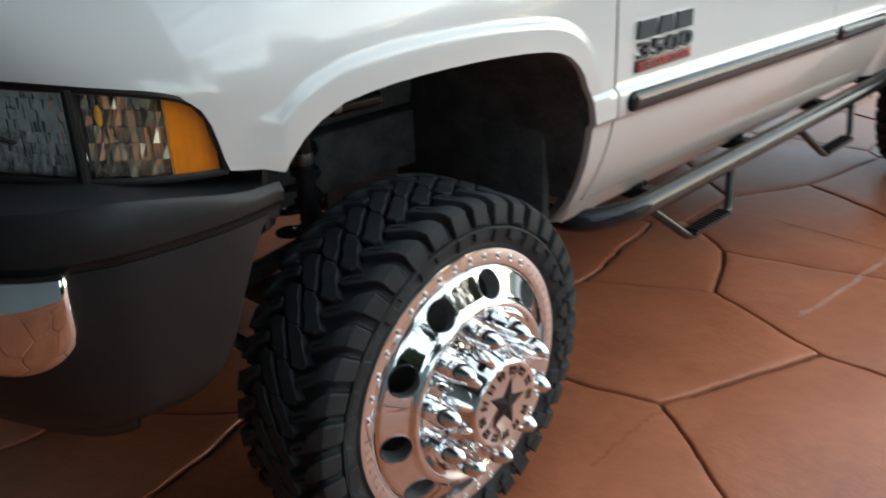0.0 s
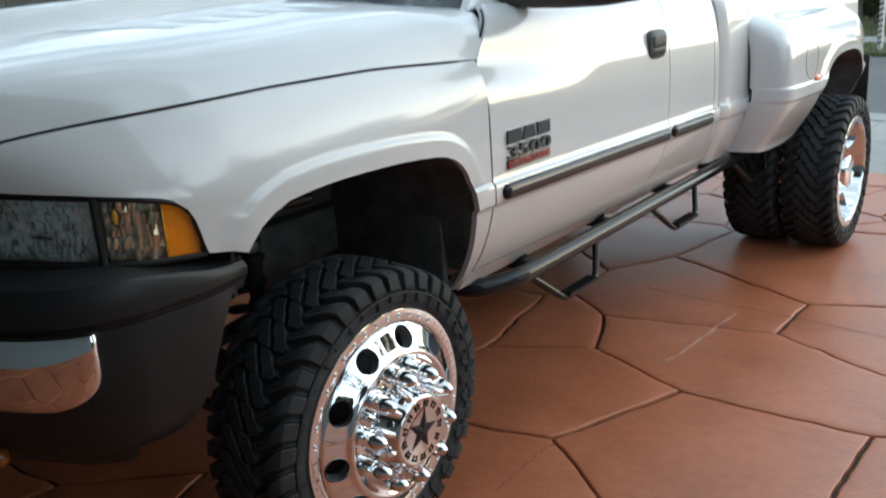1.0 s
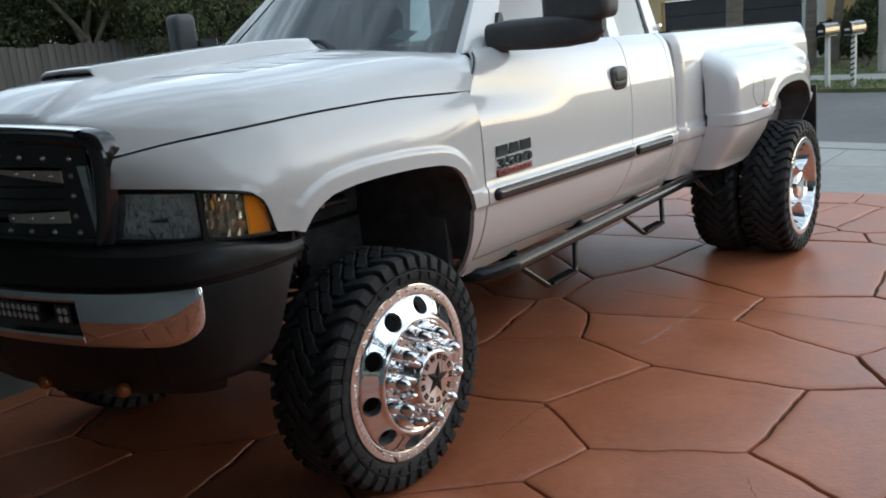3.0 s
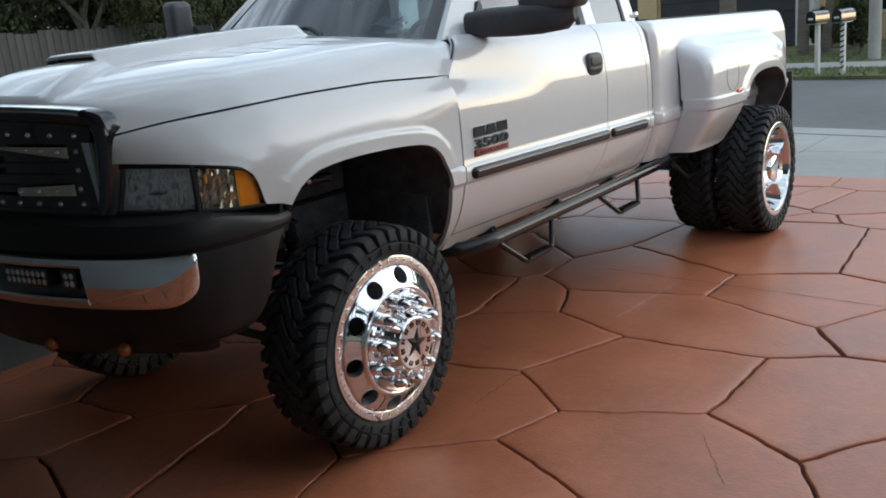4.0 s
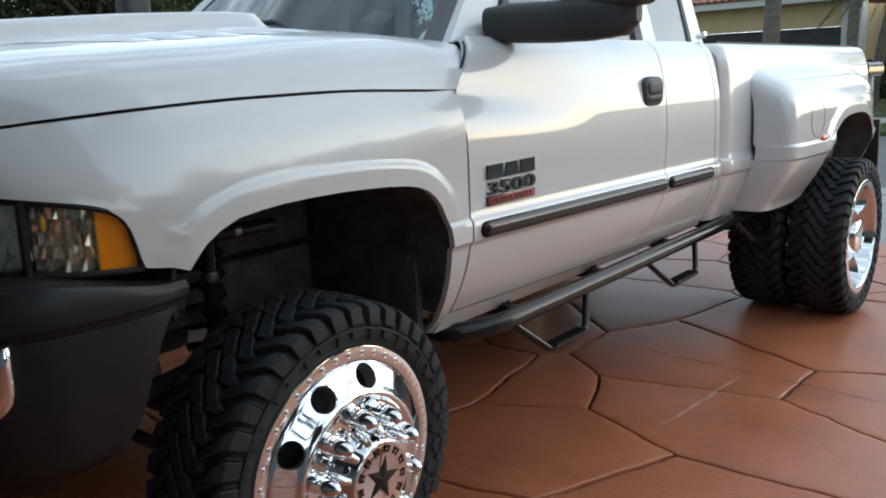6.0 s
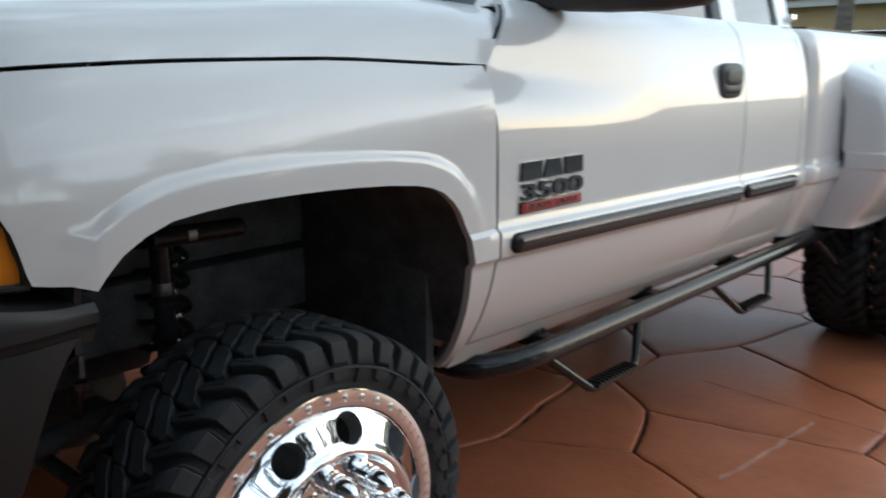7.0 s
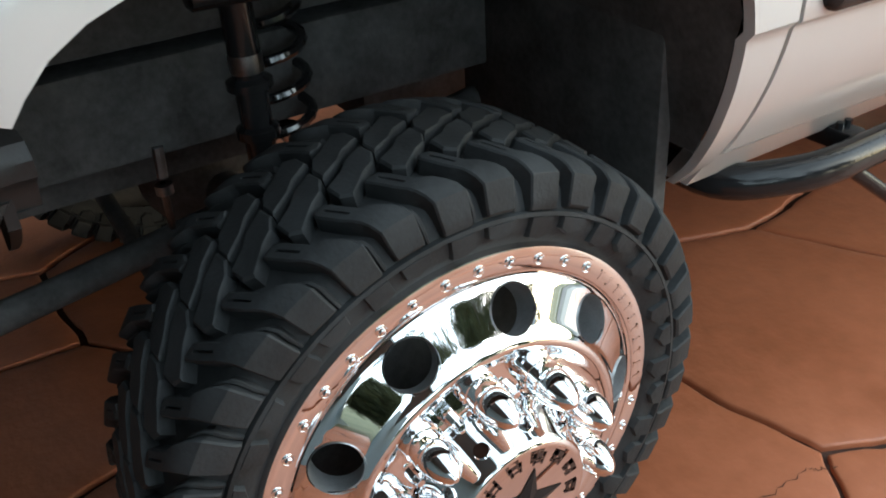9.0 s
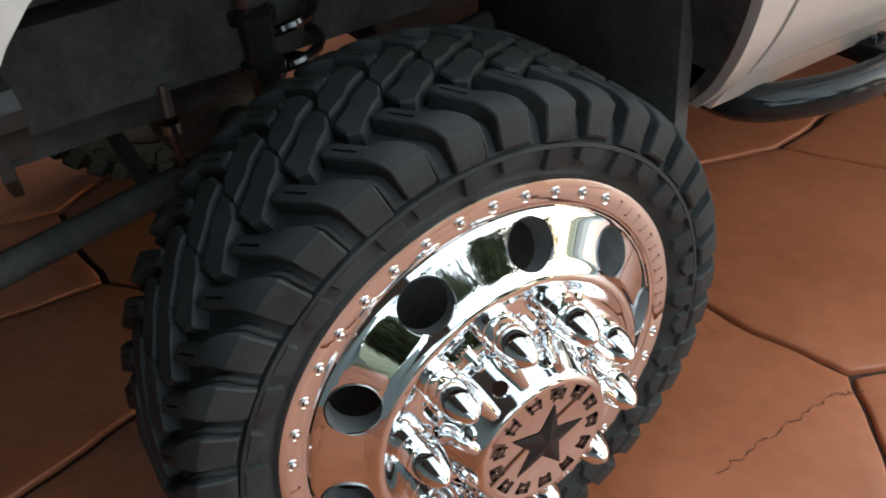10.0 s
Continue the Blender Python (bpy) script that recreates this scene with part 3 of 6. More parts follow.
for sx in (1, -1):
    fx = (lambda x: x) if sx > 0 else (lambda x: 2 * MID - x)
    slab("bed_rail", [(fx(-0.078), 2.70, 1.598), (fx(-0.078), 5.15, 1.549), (fx(-0.16), 5.15, 1.549), (fx(-0.16), 2.70, 1.598)], (0, 0, 0.024), PLASTIC, truck, "black plastic bed rail cap")
    slab("bed_inner_wall", [(fx(-0.15), 2.66, 1.0), (fx(-0.15), 5.24, 1.0), (fx(-0.15), 5.24, 1.545), (fx(-0.15), 2.66, 1.595)], (-0.03 * sx, 0, 0), PLASTIC, truck)
# dark filler strip that stands for the shade between cab and bed
bm = bmesh.new()
loft(bm, [[(SIDE(z) + band(z) - 0.030, y, z + rake(y)) for y in (2.612, 2.637, 2.662)] for z in HEIGHTS if z < 1.61])
both_sides("body_gap", bm, PLASTIC, truck, "dark strip standing for the shade between cab and bed")
part("bed_floor", boxed(-1.90, -0.16, 2.66, 5.24, 0.96, 1.02), DARK, truck)
part("bed_front", boxed(-1.99, -0.10, 2.665, 2.70, 0.90, 1.595, 0.008), PAINT, truck)
part("tailgate", boxed(-1.94, -0.12, 5.22, 5.29, 0.98, 1.545, 0.015), PAINT, truck)
part("rear_bumper", boxed(-1.95, -0.11, 5.30, 5.46, 0.74, 0.92, 0.03), CHROME, truck)

FLARE_Y = spline((2.985, 0.0), (2.990, 0.46), (3.0, 0.72), (3.02, 0.86), (3.06, 0.94), (3.15, 0.98), (3.30, 1.0), (3.6, 1.0), (4.4, 1.0), (4.62, 0.9), (4.78, 0.6), (4.86, 0.12), (4.88, 0.0))
FLARE_Z = spline((0.72, 0.78), (0.80, 0.88), (0.90, 0.96), (1.0, 1.0), (1.24, 1.0), (1.31, 0.95), (1.37, 0.82), (1.415, 0.60), (1.445, 0.34), (1.47, 0.12), (1.50, 0.0), (1.62, 0.0))
REAR_ARCH = [(3.53, 0.762), (3.545, 0.79), (3.557, 0.84), (3.568, 0.89), (3.58, 0.95), (3.598, 1.01), (3.63, 1.065), (3.68, 1.115), (3.745, 1.155), (3.825, 1.183), (3.92, 1.20), (4.05, 1.208),
             (4.2, 1.208), (4.32, 1.195), (4.42, 1.16), (4.49, 1.11), (4.535, 1.04), (4.56, 0.96), (4.575, 0.87), (4.585, 0.80)]
rear_np = np.array(REAR_ARCH)


def flare_skin(y, z):
    d = float(np.min(np.linalg.norm(rear_np - (y, z), axis=1)))
    k = FLARE_Y(y) * FLARE_Z(z + 0.06 * math.exp(-(y - 2.985) / 0.07) * ease((z - 1.08) / 0.1))
    return BED_TOP(z) + band(z) + 0.223 * k - 0.004 * (1 - ease(k / 0.15)) + 0.014 * (1 - ease((d - 0.06) / 0.03)) * ease((z - 1.0) / 0.1)


low = [(2.987, 0.742), (3.0, 0.742), (3.015, 0.742), (3.03, 0.741), (3.06, 0.741), (3.09, 0.741), (3.15, 0.740), (3.22, 0.740), (3.3, 0.741), (3.37, 0.743), (3.45, 0.747), *REAR_ARCH,
       (4.62, 0.79), (4.66, 0.788), (4.70, 0.788), (4.74, 0.788), (4.78, 0.79), (4.81, 0.79), (4.84, 0.80), (4.86, 0.80), (4.875, 0.81)]
bm = bmesh.new()
for k in range(len(low)):
    y, b = low[k]
    zs = np.interp(np.linspace(0, 1, 64), [0, 0.24, 0.34, 0.44, 0.54, 1], [b, max(b + 0.003, 1.003), max(b + 0.006, 1.026), max(b + 0.009, 1.077), max(b + 0.012, 1.10), 1.495])
    low[k] = [(flare_skin(y, z), y, z + rake(y) + 0.046) for z in zs]
loft(bm, low)
rim_back(bm, (-0.03, 0, 0))
flare = both_sides("rear_fender", bm, PAINT, truck, "wide bulging white dually fender")[0]
bm = bmesh.new()
fuel_y, fuel_z = 3.375, 1.215
tube(bm, [Vector((flare_skin(fuel_y + 0.115 * math.cos(a), fuel_z + 0.105 * math.sin(a)) + 0.0005, fuel_y + 0.115 * math.cos(a), fuel_z + 0.105 * math.sin(a) - 0.011)) for a in np.linspace(0, 2 * math.pi, 41)], 0.0012, 6, False)
fuel = part("fuel_flap", bm, DARK, flare, "round fuel flap seam")
bm = bmesh.new()
loft(bm, [[(flare_skin(y, z) - 0.003 - 0.35 * k, y + (0.005 if y < 4.1 else -0.005), z + 0.040 + rake(y)) for y, z in REAR_ARCH] for k in range(3)])
both_sides("rear_wheel_housing", bm, DARK, truck)
both_sides("mud_flap", boxed(-0.32, 0.235, 4.66, 4.685, 0.52, 1.10, 0.006), PLASTIC, truck, "black rubber mud flap")


def marker(at, size):
    bm = bmesh.new()
    bmesh.ops.create_uvsphere(bm, u_segments=16, v_segments=8, radius=1)
    bmesh.ops.scale(bm, vec=size, verts=bm.verts)
    bmesh.ops.translate(bm, vec=at, verts=bm.verts)
    return bm


part("side_marker", marker((flare_skin(3.49, 1.13) + 0.004, 3.49, 1.088), (0.014, 0.060, 0.018)), MARKER, truck, "red-orange side marker lamp")
part("side_marker", marker((0.16, 4.70, 1.07), (0.014, 0.035, 0.020)), RED, truck, "red side marker lamp")
part("cab_lamp", boxed(-0.115, -0.095, 2.60, 2.63, 1.64, 1.67, 0.004), CHROME, truck)

# ---- side trim ----
def trim(name, y0, y1, parent):
    bm = bmesh.new()
    rows = []
    ts = [0, 0.001, 0.003, 0.006, 0.010, 0.015, 0.021, 0.027]
    for y in [y0 + t for t in ts] + list(np.linspace(y0 + 0.05, y1 - 0.05, 14)) + [y1 - t for t in ts[::-1]]:
        e = max(0.02, math.sqrt(max(0.0, 1 - (1 - min(1, min(y - y0, y1 - y) / 0.027)) ** 2)))
        z = 1.052 + rake(y)
        x = SIDE(1.05) + band(1.05)
        rows.append([(x + d * e, y, z + h * e) for d, h in ((0, -0.027), (0.008, -0.0265), (0.015, -0.021), (0.0185, -0.012), (0.019, 0.0), (0.0185, 0.012), (0.015, 0.021), (0.008, 0.0265), (0, 0.027))])
    vs = loft(bm, rows)
    bar = part(name, bm, BAR, parent, "black side moulding with a silver insert")
    bm = bmesh.new()
    loft(bm, [[(SIDE(1.05) + band(1.05) + 0.0205, y, 1.052 + rake(y) + h) for h in (0.006, 0.009, 0.012)] for y in np.linspace(y0 + 0.03, y1 - 0.025, 12)])
    rim_back(bm, (-0.004, 0, 0))
    part("insert", bm, STEEL, bar)


trim("side_moulding", 0.615, 1.958, truck)
trim("side_moulding", 1.985, 2.465, truck)

# door handle: dark cup with a pull
def pad(x0, x1, y, z, ry, rz, edge=0.008):
    """A rounded square boss that stands out of the flank."""
    bm = bmesh.new()
    rows = []
    for x, k in ((x0, 0.0), (x1 - edge, 0.0), (x1 - 0.4 * edge, 0.35 * edge), (x1, edge), (x1 + 0.001, 2.5 * edge)):
        rows.append([(x, y + (ry - k) * math.copysign(abs(math.cos(a)) ** 0.55, math.cos(a)), z + (rz - k) * math.copysign(abs(math.sin(a)) ** 0.55, math.sin(a))) for a in np.linspace(0, 2 * math.pi, 40, endpoint=False)])
    vs = loft(bm, rows, True)
    cap(bm, vs[0]), cap(bm, vs[-1])
    return bm


handle = part("door_handle", pad(-0.03, 0.006, 1.859, 1.424, 0.084, 0.060), MIRROR_CASE, truck, "black recessed door handle")
part("handle_pull", pad(0.0, 0.013, 1.859, 1.440, 0.066, 0.030, 0.006), MIRROR_CASE, handle)
part("handle_slot", pad(0.0, 0.0085, 1.859, 1.395, 0.060, 0.016, 0.003), PLASTIC, handle)


def lettering(text, size, at, mat, parent, name="lettering", depth=0.004, width=None):
    """Raised letters that read from the left flank."""
    cu = bpy.data.curves.new(name, "FONT")
    cu.body, cu.size, cu.extrude, cu.offset = text, size, depth, size * 0.02
    tmp = new(name, cu)
    bpy.context.view_layer.update()
    me = bpy.data.meshes.new_from_object(tmp.evaluated_get(bpy.context.evaluated_depsgraph_get()))
    bpy.data.objects.remove(tmp)
    xs = [v.co.x for v in me.vertices]
    k = width / (max(xs) - min(xs)) if width else 1
    for v in me.vertices:
        x, y, z = v.co
        v.co = (at[0] + z + depth, at[1] + (x - min(xs)) * k, at[2] + y)
    me.materials.append(mat)
    ob = new(name, me)
    ob.parent = parent
    return ob


badge_x = 0.003
badge = part("badge", boxed(badge_x - 0.002, badge_x + 0.004, 0.660, 0.936, 1.120, 1.150, 0.002), GLOSS, truck, "dark model badge with a red strip")
part("red_strip", boxed(badge_x + 0.003, badge_x + 0.006, 0.666, 0.929, 1.124, 1.146, 0.001), RED, badge)
lettering("HEAVY DUTY", 0.022, (badge_x + 0.005, 0.676, 1.128), GLOSS, badge, width=0.242, depth=0.0015)
lettering("3500", 0.058, (badge_x, 0.664, 1.156), GLOSS, badge, width=0.270, depth=0.005)
for k in range(3):
    bm = bmesh.new()
    y = 0.662 + 0.093 * k
    pts = [(y + 0.003 * k, 1.206), (y + 0.085, 1.206), (y + 0.085 - (0.014 if k == 1 else 0), 1.252), (y + (0.018 if k == 1 else 0.004), 1.252)]
    vs = [bm.verts.new((badge_x, a, b)) for a, b in pts]
    f = bm.faces.new(vs)
    geo = bmesh.ops.extrude_face_region(bm, geom=[f])["geom"]
    bmesh.ops.translate(bm, verts=[g for g in geo if isinstance(g, bmesh.types.BMVert)], vec=(0.008, 0, 0))
    part("emblem_block", bm, GLOSS, badge, smooth=False)

# ---- mirrors ----
bm = bmesh.new()
arm = [(-0.14, 0.93, 1.70), (-0.06, 0.95, 1.695), (0.05, 0.985, 1.692), (0.18, 1.02, 1.694), (0.29, 1.045, 1.70), (0.335, 1.055, 1.705)]
rows = []
for i, p in enumerate(arm):
    hh, dd = (0.052, 0.066, 0.068, 0.070, 0.064, 0.028)[i], (0.07, 0.06, 0.06, 0.06, 0.055, 0.02)[i]
    rows.append([(p[0], p[1] + dd * math.copysign(abs(math.cos(a)) ** 0.6, math.cos(a)), p[2] + hh * math.copysign(abs(math.sin(a)) ** 0.6, math.sin(a))) for a in np.linspace(0, 2 * math.pi, 24, endpoint=False)])
vs = loft(bm, rows, True)
cap(bm, vs[0]), cap(bm, vs[-1])
twin = mirrored(bm, MID)
for mesh, fx in ((bm, lambda x: x), (twin, lambda x: 2 * MID - x)):
    m = part("door_mirror", mesh, MIRROR_CASE, truck, "large black towing mirror")
    up = 0.0 if fx(0) > MID else 0.13  # the far head stands flipped up
    head = boxed(min(fx(0.075 + 1.5 * up), fx(0.385 + 0.1 * up)), max(fx(0.075 + 1.5 * up), fx(0.385 + 0.1 * up)), 0.97, 1.12, 1.728, 1.868 + up, 0.048, seg=5)
    part("mirror_head", head, MIRROR_CASE, m)
    part("mirror_glass", boxed(min(fx(0.11), fx(0.33)), max(fx(0.11), fx(0.33)), 1.118, 1.122, 1.76, 1.84), CHROME, m)


for ob in truck.children:
    if ob.name.split(".")[0] in ("front_fender", "wheel_housing", "hood", "hood_channel"):
        ob.location.y = SET_BACK

# ---- the truck: face ----
LAMP_X = spline((0, -0.385), (0.3, -0.25), (0.55, -0.132), (0.75, -0.078), (0.9, -0.052), (1.0, -0.042))
LAMP_Y = spline((0, -0.925), (0.3, -0.845), (0.55, -0.755), (0.75, -0.675), (0.9, -0.605), (1.0, -0.562))
LAMP_TOP = spline((0, 1.352), (0.3, 1.342), (0.55, 1.330), (0.75, 1.315), (0.88, 1.297), (0.94, 1.275), (0.98, 1.235), (1.0, 1.185))
LAMP_LOW = spline((0, 1.196), (0.3, 1.184), (0.55, 1.176), (0.8, 1.168), (1.0, 1.163))


def lamp_point(s, v, back=0.0):
    z = LAMP_LOW(s) + (LAMP_TOP(s) - LAMP_LOW(s)) * v
    dx, dy = LAMP_X(min(1, s + 0.02)) - LAMP_X(max(0, s - 0.02)), LAMP_Y(min(1, s + 0.02)) - LAMP_Y(max(0, s - 0.02))
    k = math.hypot(dx, dy)
    return Vector((LAMP_X(s) - back * dy / k, LAMP_Y(s) + back * dx / k, z))


def lamp_sheet(s0, s1, back, thick=0.0, ribs=0, n=20, rows_n=8):
    bm = bmesh.new()
    rows = []
    for s in np.linspace(s0, s1, n):
        rows.append([lamp_point(s, v, back + (0.0012 * math.sin(s * ribs) if ribs else 0)) for v in np.linspace(0.03, 0.97, rows_n)])
    loft(bm, rows)
    if thick:
        geo = bmesh.ops.extrude_face_region(bm, geom=bm.faces[:])["geom"]
        a, b = lamp_point(s0, 0.5, 0), lamp_point(s0, 0.5, thick)
        bmesh.ops.translate(bm, verts=[g for g in geo if isinstance(g, bmesh.types.BMVert)], vec=b - a)
    return bm


SILVER = material("lamp_silver", (0.58, 0.58, 0.56), 0.24, 0.85, vary=0.15, scale=30)
STRIP = material("bolted_strip", (0.62, 0.62, 0.56), 0.45, 0.25, vary=0.12, scale=20)
# dark housings, silver reflectors and clear ribbed lenses
bm = lamp_sheet(0.0, 1.0, 0.05, 0, n=24)
rim_back(bm, (0, 0, 0))
housing = both_sides("lamp_housing", bm, DARK, truck, "headlamp unit with a clear ribbed lens")
def facets(s0, s1, back, nx, nz, amp, seed):
    """A reflector of small flat mirrors, each tipped its own way."""
    r = random.Random(seed)
    bm = bmesh.new()
    ds, dv = (s1 - s0) / nx, 0.94 / nz
    for i in range(nx):
        for j in range(nz):
            s, v = s0 + i * ds, 0.03 + j * dv
            tip = [back + r.uniform(0, amp) for _ in range(4)]
            bm.faces.new([bm.verts.new(lamp_point(a, b, t)) for (a, b), t in zip(((s, v), (s + ds, v), (s + ds, v + dv), (s, v + dv)), tip)])
    return bm


flutes = facets(0.025, 0.50, 0.024, 40, 8, 0.0034, 5)
both_sides("headlamp_flutes", flutes, SILVER, truck, "fluted silver reflector", smooth=False)
both_sides("headlamp_lens", lamp_sheet(0.02, 0.505, 0.004, 0.003, 0, 30, 8), LENS, truck, "clear ribbed headlamp lens")
TINTED = material("amber_tinted_silver", (0.56, 0.45, 0.33), 0.16, 0.85, vary=0.2, scale=30)
both_sides("indicator_reflector", facets(0.545, 0.815, 0.020, 11, 5, 0.014, 8), TINTED, truck, smooth=False)
bulb = marker(lamp_point(0.60, 0.72, 0.016), (0.006, 0.006, 0.018))
both_sides("indicator_bulb", bulb, AMBER_BACK, truck)
bulb = marker(lamp_point(0.30, 0.42, 0.014), (0.052, 0.010, 0.006))
both_sides("headlamp_bulb", bulb, CHROME, truck)
both_sides("indicator_lens", lamp_sheet(0.545, 0.815, 0.004, 0.003, 0, 24, 8), LENS, truck, "clear indicator lens")
both_sides("amber_reflector", lamp_sheet(0.815, 0.985, 0.018, 0, n=20), AMBER_BACK, truck, "amber corner lamp")
both_sides("amber_lens", lamp_sheet(0.815, 0.99, 0.003, 0.003, 200, 40, 8), AMBER, truck)
bm = bmesh.new()
tube(bm, [lamp_point(s, 1.0, 0.006) for s in np.linspace(0, 1, 24)] + [lamp_point(1.0, 0.3, 0.006), lamp_point(1.0, 0.0, 0.006)] + [lamp_point(s, 0.0, 0.006) for s in np.linspace(0.98, 0, 16)], 0.007, 8)
tube(bm, [lamp_point(0.525, v, 0.003) for v in np.linspace(0, 1, 5)], 0.009, 8)
both_sides("lamp_surround", bm, PLASTIC, truck)
bm = lamp_sheet(0.0, 1.0, 0.12, 0, n=12)
both_sides("front_core", bm, DARK, truck)

for ob in truck.children:
    if ob.name.split(".")[0] in ("lamp_housing", "headlamp_flutes", "headlamp_lens", "indicator_reflector", "indicator_bulb", "headlamp_bulb", "indicator_lens", "amber_reflector", "amber_lens", "lamp_surround", "front_core"):
        ob.location.y = SET_BACK

# ---- bumper ----
BUMP_X = spline((0, -0.045), (0.12, -0.028), (0.24, -0.038), (0.34, -0.085), (0.42, -0.16), (0.52, -0.28), (0.68, -0.52), (0.84, -0.79), (1, -1.07))
BUMP_Y = spline((0, -0.455), (0.12, -0.585), (0.24, -0.73), (0.34, -0.845), (0.42, -0.915), (0.52, -0.975), (0.68, -1.045), (0.84, -1.085), (1, -1.10))


def bump_point(s, z, out=0.0):
    dx, dy = BUMP_X(min(1, s + 0.02)) - BUMP_X(max(0, s - 0.02)), BUMP_Y(min(1, s + 0.02)) - BUMP_Y(max(0, s - 0.02))
    k = math.hypot(dx, dy)
    return Vector((BUMP_X(s) - out * dy / k, BUMP_Y(s) + out * dx / k, z))


def bump_sheet(s0, s1, section, n=40):
    """section(s): points (z, out) across the bumper at s. The whole width is swept by mirroring."""
    bm = bmesh.new()
    rows = [[bump_point(s, z, out) for z, out in section(s)] for s in np.linspace(s0, s1, n)]
    if s1 >= 1.0:
        rows += [[(2 * MID - p[0], p[1], p[2]) for p in row] for row in rows[-2::-1]]
    loft(bm, rows)
    rim_back(bm, (0, 0.02, 0))
    return bm


def top_z(s):
    return 1.116 + 0.052 * ease(s / 0.3) + 0.012 * ease((s - 0.4) / 0.4)


bumper = part("bumper_cover", bump_sheet(0, 1, lambda s: [(top_z(s) + 0.012, -0.10), (top_z(s) + 0.006, -0.02), (top_z(s), -0.004), (top_z(s) - 0.010, 0.002), (1.10, 0.006), (1.082, 0.004),
              (1.074, -0.006), (1.060, -0.012), (1.045, -0.016)]), PLASTIC, truck, "black plastic front bumper cover")
CORNER_S = spline((0.72, 0.20), (0.75, 0.155), (0.83, 0.108), (0.90, 0.092), (0.95, 0.075), (1.02, 0.042), (1.08, 0.0), (1.10, 0.0))
CORNER_OUT = spline((0.715, -0.11), (0.735, -0.08), (0.78, -0.05), (0.86, -0.024), (0.95, -0.009), (1.03, -0.006), (1.07, -0.010))
bm = bmesh.new()
loft(bm, [[bump_point(CORNER_S(z) + (0.47 - CORNER_S(z)) * k, z, CORNER_OUT(z)) for k in np.linspace(0, 1, 24)] for z in (0.722, 0.735, 0.755, 0.78, 0.82, 0.86, 0.90, 0.95, 0.99, 1.03, 1.06)])
rim_back(bm, (-0.02, 0.01, 0))
both_sides("bumper_corner", bm, PLASTIC, truck, "black plastic bumper corner")


def chrome_low(s):
    k = 1 - min(1.0, max(0.0, (s - 0.322) / 0.11))
    return 0.888 + 0.105 * (1 - math.sqrt(1 - k * k))


def end_round(s):
    """How far the bar stands out near its end."""
    return math.sqrt(max(0.0, 1 - (1 - min(1.0, (s - 0.322) / 0.012)) ** 2))


S_SLOT = 0.62
both_sides("bumper_end", bump_sheet(0.322, S_SLOT, lambda s: [(z, o * end_round(s) - 0.03 * (1 - end_round(s))) for z, o in [(1.062, -0.02), (1.070, 0.006), (1.064, 0.020), (1.045, 0.026)] + [
    (1.035 + (chrome_low(s) + 0.012 - 1.035) * v, 0.027 - 0.014 * v * v) for v in np.linspace(0.05, 1, 8)] + [(chrome_low(s), 0.004), (chrome_low(s) + 0.006, -0.02)]], 90), CHROME, truck, "chrome bumper bar")
part("bumper_upper_bar", bump_sheet(S_SLOT, 1, lambda s: [(1.062, -0.02), (1.070, 0.006), (1.064, 0.020), (1.045, 0.026), (1.036, 0.020), (1.034, -0.03)], 20), CHROME, truck, "chrome bumper bar")
part("bumper_lower_bar", bump_sheet(S_SLOT, 1, lambda s: [(0.930, -0.03), (0.928, 0.018), (0.920, 0.022), (0.905, 0.016), (0.889, 0.005), (0.894, -0.02)], 20), CHROME, truck, "chrome bumper bar")
recess = part("lamp_recess", bump_sheet(S_SLOT - 0.01, 1, lambda s: [(1.04, -0.028), (0.985, -0.030), (0.92, -0.028)], 20), GLOSS, truck, "black recess with light bars")
LED = material("led_optic", (0.7, 0.7, 0.68), 0.25, 0.6, vary=0.2, scale=40)


def led_lamp(s, half, rows_n, cols_n):
    a, b = bump_point(s - half, 0.99, 0.0), bump_point(s + half, 0.99, 0.0)
    mid, way = (a + b) / 2, (b - a).normalized()
    w, nrm = (b - a).length, Vector((-way.y, way.x, 0))
    if nrm.y > 0:
        nrm = -nrm
    bm = boxed(-w / 2, w / 2, -0.012, 0.02, -0.034, 0.034, 0.006)
    turn = Matrix((( way.x, -nrm.x, 0), (way.y, -nrm.y, 0), (0, 0, 1)))
    for v in bm.verts:
        v.co = turn @ v.co + mid - nrm * 0.0
    lamp = part("light_bar", bm, GLOSS, truck, "small black light bar with clear optics")
    bm = bmesh.new()
    bmesh.ops.create_uvsphere(bm, u_segments=10, v_segments=6, radius=0.0115)
    for v in bm.verts:
        v.co = turn @ (v.co * Vector((1, 0.4, 1)))
    optic = part("optic", bm, LED, lamp)
    for k in range(rows_n * cols_n):
        i, j = divmod(k, cols_n)
        ob = optic if k == 0 else optic.copy()
        if k:
            scene.collection.objects.link(ob)
        ob.location = turn @ Vector(((j + 0.5) / cols_n * (w - 0.02) - w / 2 + 0.01, -0.011, (i - (rows_n - 1) / 2) * 0.027)) + mid


